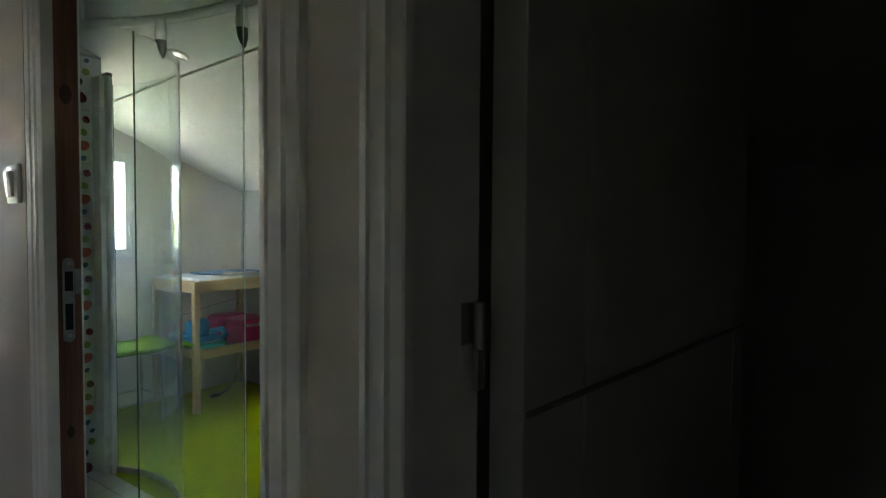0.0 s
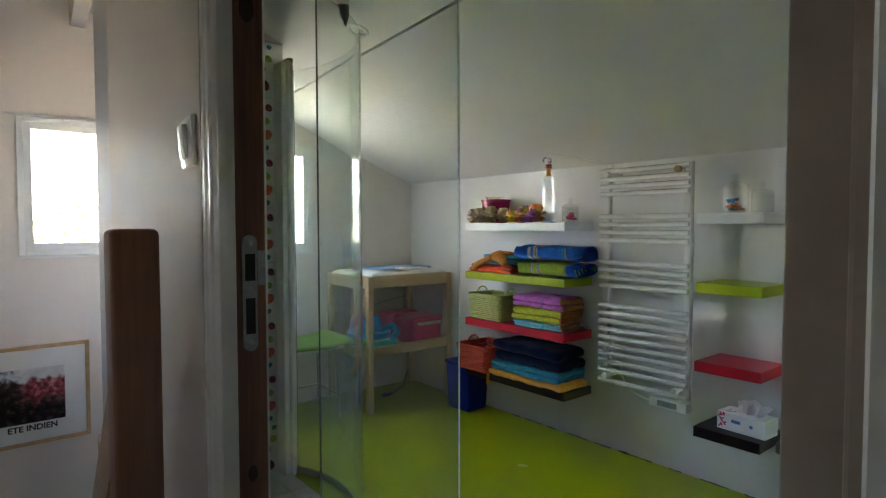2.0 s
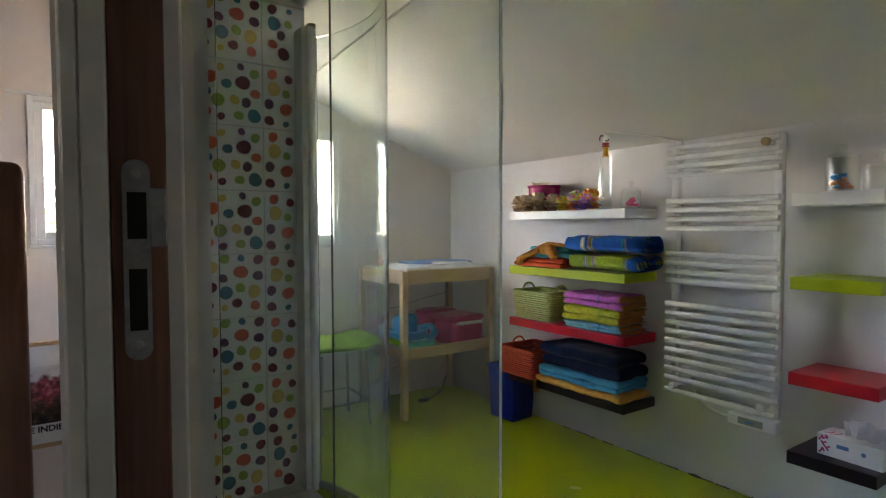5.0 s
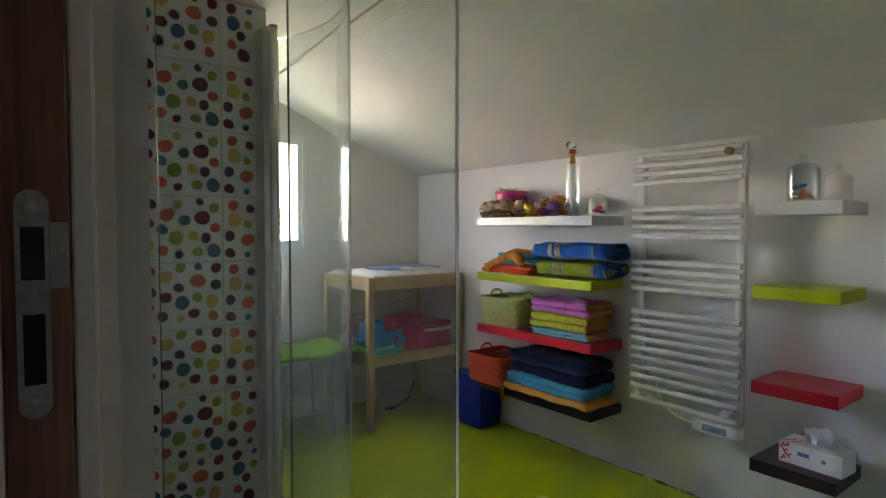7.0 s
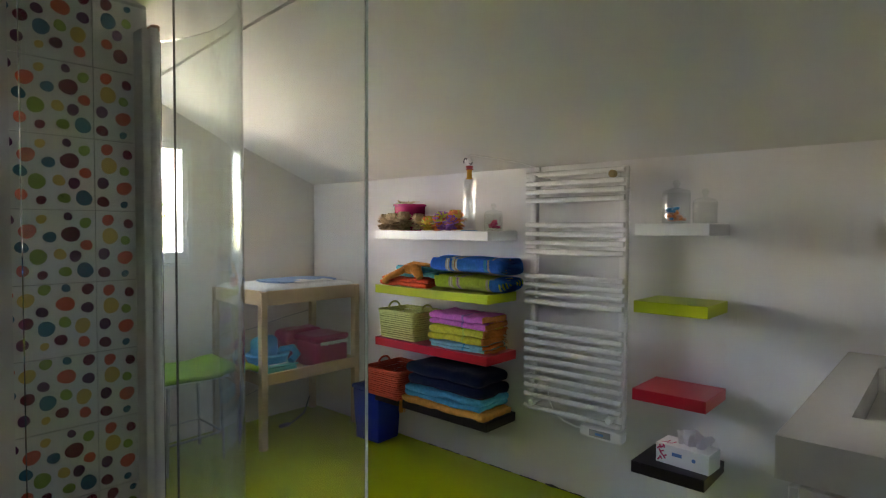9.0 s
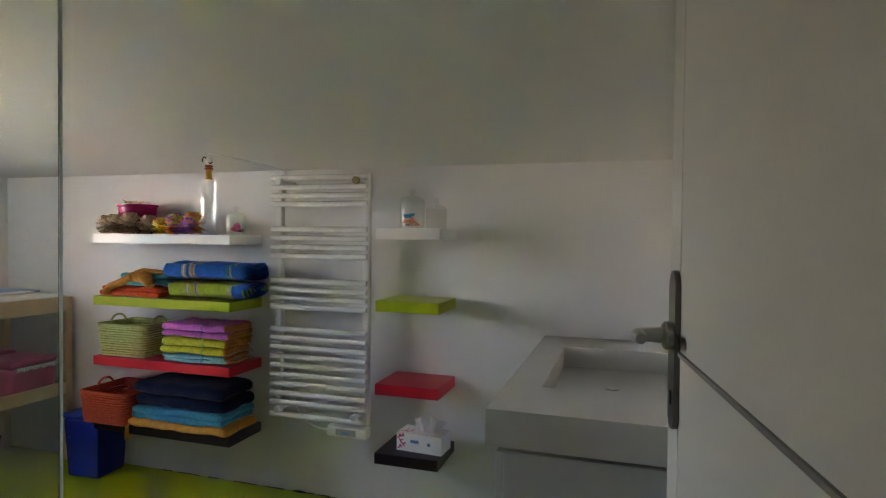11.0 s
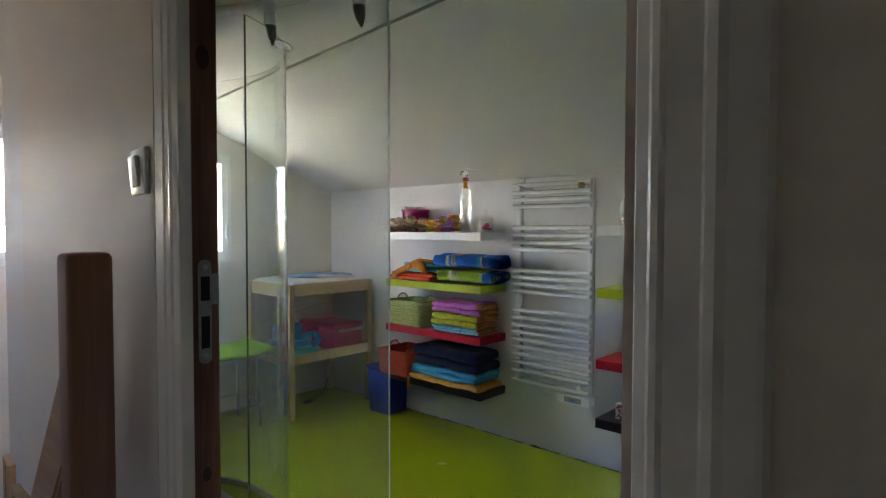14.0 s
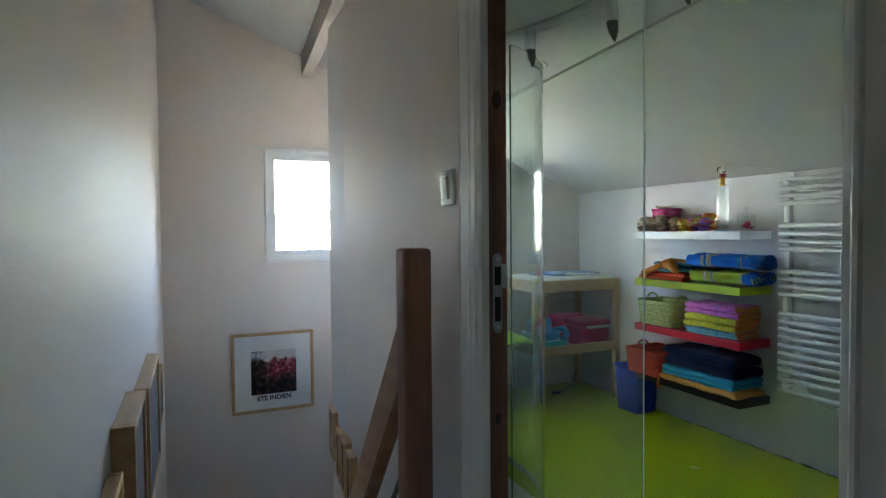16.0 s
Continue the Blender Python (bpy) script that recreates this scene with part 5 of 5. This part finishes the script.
tob.matrix_world = Matrix.Translation((W_WALL + 0.0165, 0.092, 0.180)) @ Matrix(((0, 0, 1, 0), (1, 0, 0, 0), (0, 1, 0, 0), (0, 0, 0, 1)))
bpy.context.view_layer.update()
tme = bpy.data.meshes.new_from_object(tob.evaluated_get(bpy.context.evaluated_depsgraph_get()))
tme.transform(tob.matrix_world)
bpy.data.objects.remove(tob)
tme.materials.clear()
tme.materials.append(INK)
let = new("lettering", tme)
let.parent = poster
let.matrix_parent_inverse = poster.matrix_basis.inverted()
BLUEART, GREYART = material("bluish_print", (0.25, 0.38, 0.45), 0.5, 0.3, 9), material("greyish_print", (0.45, 0.46, 0.46), 0.5, 0.25, 9)
SM = Matrix.Translation((0, S_WALL + 0.001, 0)) @ Matrix.Rotation(radians(90), 4, "Z")  # x: out of the wall, y: towards the west
for a, b, z0, z1, dp, art in ((2.42, 3.02, 0.40, 0.83, 0.045, BLUEART), (1.86, 2.20, 0.28, 0.88, 0.050, GREYART), (2.24, 2.39, 0.33, 0.72, 0.035, BLUEART), (1.62, 1.80, 0.35, 0.80, 0.030, GREYART), (3.30, 3.62, 0.40, 0.66, 0.030, GREYART)):
    picture("framed_picture", a, b, z0, z1, dp, SM, "picture in a deep pale wooden frame on the stair wall", (a + 0.05, b - 0.05, z0 + 0.06, z1 - 0.06, art))
NM = DW @ Matrix.Translation((0, -0.001, 0)) @ Matrix.Rotation(radians(-90), 4, "Z")  # y: towards the east
for a, b, z0, z1, dp in ((-2.15, -1.98, 0.10, 0.36, 0.045), (-1.93, -1.80, 0.05, 0.30, 0.040), (-1.76, -1.64, 0.05, 0.31, 0.040), (-1.60, -1.49, 0.05, 0.30, 0.040)):
    picture("framed_picture", a, b, z0, z1, dp, NM, "small picture in a pale wooden frame beside the handrail", (a + 0.03, b - 0.03, z0 + 0.03, z1 - 0.03, GREYART))


# ---- outside ----
solid("ground", box(-220, 120, -150, 150, -4.2, -4.0), GROUND, "pale dry ground outside the house", "ground", kind="structure")


def tree(x, y, h, seed):
    rnd = random.Random(seed)
    ob = thing("tree", (x, y, -4.0), "leafy green tree beyond the window", "tree", "trees outside")
    bm = tube([(x, y, -4.0), (x + 0.1, y, -4.0 + h * 0.3), (x, y + 0.15, -4.0 + h * 0.6)], [0.22, 0.16, 0.08], 8)
    for i in range(6):
        a = rnd.random() * math.tau
        z = -4.0 + h * rnd.uniform(0.3, 0.55)
        tube([(x, y, z), (x + math.cos(a) * h * 0.14, y + math.sin(a) * h * 0.14, z + h * 0.16), (x + math.cos(a) * h * 0.24, y + math.sin(a) * h * 0.24, z + h * 0.24)], [0.07, 0.05, 0.02], 6, bm=bm)
    part("trunk", bm, BARK, ob, smooth=True)
    verts, faces = [], []
    lobes = [(rnd.uniform(-0.28, 0.28) * h, rnd.uniform(-0.28, 0.28) * h, rnd.uniform(0.42, 0.88) * h, rnd.uniform(0.10, 0.18) * h) for _ in range(13)]
    for lx, ly, lz, lr in lobes:
        for _ in range(90):
            d = Vector((rnd.gauss(0, 1), rnd.gauss(0, 1), rnd.gauss(0, 1))).normalized() * lr * rnd.uniform(0.5, 1.05)
            p = Vector((x + lx, y + ly, -4.0 + lz)) + d
            u = Vector((rnd.gauss(0, 1), rnd.gauss(0, 1), rnd.gauss(0, 1))).normalized()
            v = u.cross(d).normalized()
            s = rnd.uniform(0.10, 0.22)
            k0 = len(verts)
            verts += [p - u * s, p + v * s * 0.5, p + u * s, p - v * s * 0.5]
            faces.append((k0, k0 + 1, k0 + 2, k0 + 3))
    me = bpy.data.meshes.new("crown")
    me.from_pydata(verts, [], faces)
    me.materials.append(LEAF)
    cr = new("crown", me)
    cr.parent = ob
    cr.matrix_parent_inverse = ob.matrix_basis.inverted()


for i, (x, y, h) in enumerate(((-24, 1.5, 6.6), (-27, 5.0, 7.4), (-25, 8.6, 6.2), (-30, -1.0, 7.0), (-26, 12.5, 7.2), (-33, 3.2, 7.6))):
    tree(x, y, h, 40 + i)

# ---- tiles, last ----
EDGE_DOTS = [(0.045, 0.060, 24, "green"), (0.028, 0.150, 22, "coral"), (0.048, 0.235, 20, "purple")]
DESIGN = {
    "first": EDGE_DOTS + [(0.109, 0.038, 23, "purple"), (0.102, 0.116, 21, "maroon"), (0.098, 0.206, 24, "yellow"), (0.172, 0.081, 30, "coral"), (0.217, 0.036, 18, "yellow"), (0.153, 0.141, 24, "blue"),
        (0.243, 0.103, 22, "blue"), (0.205, 0.177, 31, "green"), (0.155, 0.228, 23, "coral"), (0.218, 0.246, 18, "maroon"), (0.276, 0.169, 22, "yellow"), (0.293, 0.236, 22, "green"), (0.304, 0.024, 16, "purple"),
        (0.313, 0.092, 32, "maroon"), (0.364, 0.048, 22, "green"), (0.367, 0.135, 22, "coral"), (0.327, 0.177, 22, "purple"), (0.361, 0.233, 32, "blue")],
    "second": EDGE_DOTS + [(0.103, 0.030, 22, "coral"), (0.105, 0.117, 23, "blue"), (0.097, 0.177, 21, "coral"), (0.163, 0.056, 29, "yellow"), (0.222, 0.020, 22, "green"), (0.214, 0.104, 21, "purple"),
        (0.163, 0.142, 24, "maroon"), (0.227, 0.168, 31, "blue"), (0.150, 0.220, 23, "purple"), (0.220, 0.234, 16, "yellow"), (0.293, 0.018, 16, "blue"), (0.291, 0.079, 32, "coral"), (0.288, 0.149, 22, "green"),
        (0.274, 0.216, 22, "maroon"), (0.369, 0.026, 23, "maroon"), (0.367, 0.099, 23, "purple"), (0.349, 0.168, 30, "yellow"), (0.353, 0.232, 23, "coral")],
    "cut": [(0.046, 0.036, 23, "coral"), (0.053, 0.100, 32, "yellow"), (0.030, 0.171, 23, "purple"), (0.030, 0.245, 23, "maroon"), (0.123, 0.050, 20, "maroon"), (0.110, 0.118, 20, "green"), (0.109, 0.188, 30, "coral"), (0.108, 0.254, 15, "blue"), (0.180, 0.090, 24, "purple"), (0.178, 0.200, 24, "green")],
    "cut_top": [(0.050, 0.026, 23, "maroon"), (0.057, 0.088, 31, "blue"), (0.090, 0.137, 21, "purple"), (0.051, 0.181, 21, "coral"), (0.101, 0.219, 29, "maroon"), (0.125, 0.082, 20, "green"), (0.129, 0.023, 14, "blue"), (0.175, 0.130, 24, "yellow")],
}
TW, TH = 0.40, 0.2815
DOT_ORDER = list(DOT)


def tile_mesh(design, lo, hi, cut, top):
    """One glazed wall tile with raised printed dots, cut to lo..hi across and from cut to top; dots are given from its upper corner."""
    bm = box(0, 0.008, lo + 0.0012, hi - 0.0012, -top + 0.0012, -cut - 0.0012, 0.0008, seg=1)
    rnd = random.Random(5)
    for x, z, rr, c in DESIGN[design]:
        ph, sq, s = rnd.random() * 6, rnd.uniform(0.90, 1.0), rr * 0.00097
        pts = []
        for q in range(18):
            a = q * math.tau / 18
            k_ = s * (1 + 0.06 * math.sin(2 * a + ph) + 0.03 * math.sin(3 * a - ph))
            pts.append((x + k_ * math.cos(a), z + k_ * sq * math.sin(a)))
        if min(p[0] for p in pts) > hi - 0.004 or max(p[0] for p in pts) < lo + 0.004 or min(p[1] for p in pts) > top - 0.004 or max(p[1] for p in pts) < cut + 0.004:
            continue
        clip = [(min(hi - 0.0025, max(lo + 0.0025, p[0])), min(top - 0.0025, max(cut + 0.0025, p[1]))) for p in pts]
        face = bm.faces.new([bm.verts.new((0.00845, p[0], -p[1])) for p in clip])
        face.material_index = 1 + DOT_ORDER.index(c)
    bm.normal_update()
    for f in bm.faces:
        if f.material_index and f.normal.x < 0:
            f.normal_flip()
    me = bpy.data.meshes.new("tile")
    bm.to_mesh(me)
    bm.free()
    for m_ in [TILE] + [DOT[k_] for k_ in DOT_ORDER]:
        me.materials.append(m_)
    return me


tiled = thing("tiled_wall", (-3.47, 0.75, 0), "white shower tiles with coloured dots", "tiles", kind="structure")
part("grout_bed", box(-3.4795, -3.4715, 0.349, 1.139, 0.004, 2.245), GROUT, tiled)
COLS = ((0.533 - TW, 0.350 - (0.533 - TW), TW), (0.533, 0.0, TW), (0.933, 0.0, 0.205))
seq = ["second", "second", "first", "first", "first", "second", "second", "first", "second"]
cache = {}
for y0, lo, hi in COLS:
    for i, design in enumerate(seq):
        if y0 > 0.9:
            design = "cut_top" if i in (1, 8) else "cut"
        ztop = 2.231 + TH * (1 - i)
        if ztop <= 0.02:
            continue
        hgt = min(TH, ztop - 0.005)
        cut = round(max(0.0, ztop - roof(y0 + hi) + 0.008), 3)
        if cut > hgt - 0.01:
            continue
        key = (design, lo, hi, cut, round(hgt, 3))
        if key not in cache:
            cache[key] = tile_mesh(*key)
        t_ = new("tile", cache[key])
        t_.parent = tiled
        t_.matrix_parent_inverse = tiled.matrix_basis.inverted()
        t_.matrix_basis = Matrix.Translation((-3.4712, y0, ztop))
tray = thing("shower_floor", (-2.7, 0.75, 0.0), "beige square floor tiles in the shower", "tiles", kind="structure")
part("grout_bed", box(-3.471, -1.94, 0.349, 1.118, 0.0005, 0.004), GROUT, tray)
bm = box(0.0015, 0.0935, 0.0015, 0.0935, 0, 0.004, 0.0008, seg=1)
mt = finish("floor_tile", bm, MOSAIC)
for i in range(16):
    for j in range(8):
        x, y = -3.470 + 0.095 * i, 1.118 - 0.095 * (j + 1)
        t_ = new("floor_tile", mt)
        t_.parent = tray
        t_.matrix_parent_inverse = tray.matrix_basis.inverted()
        t_.matrix_basis = Matrix.Translation((x, y, 0.0035))
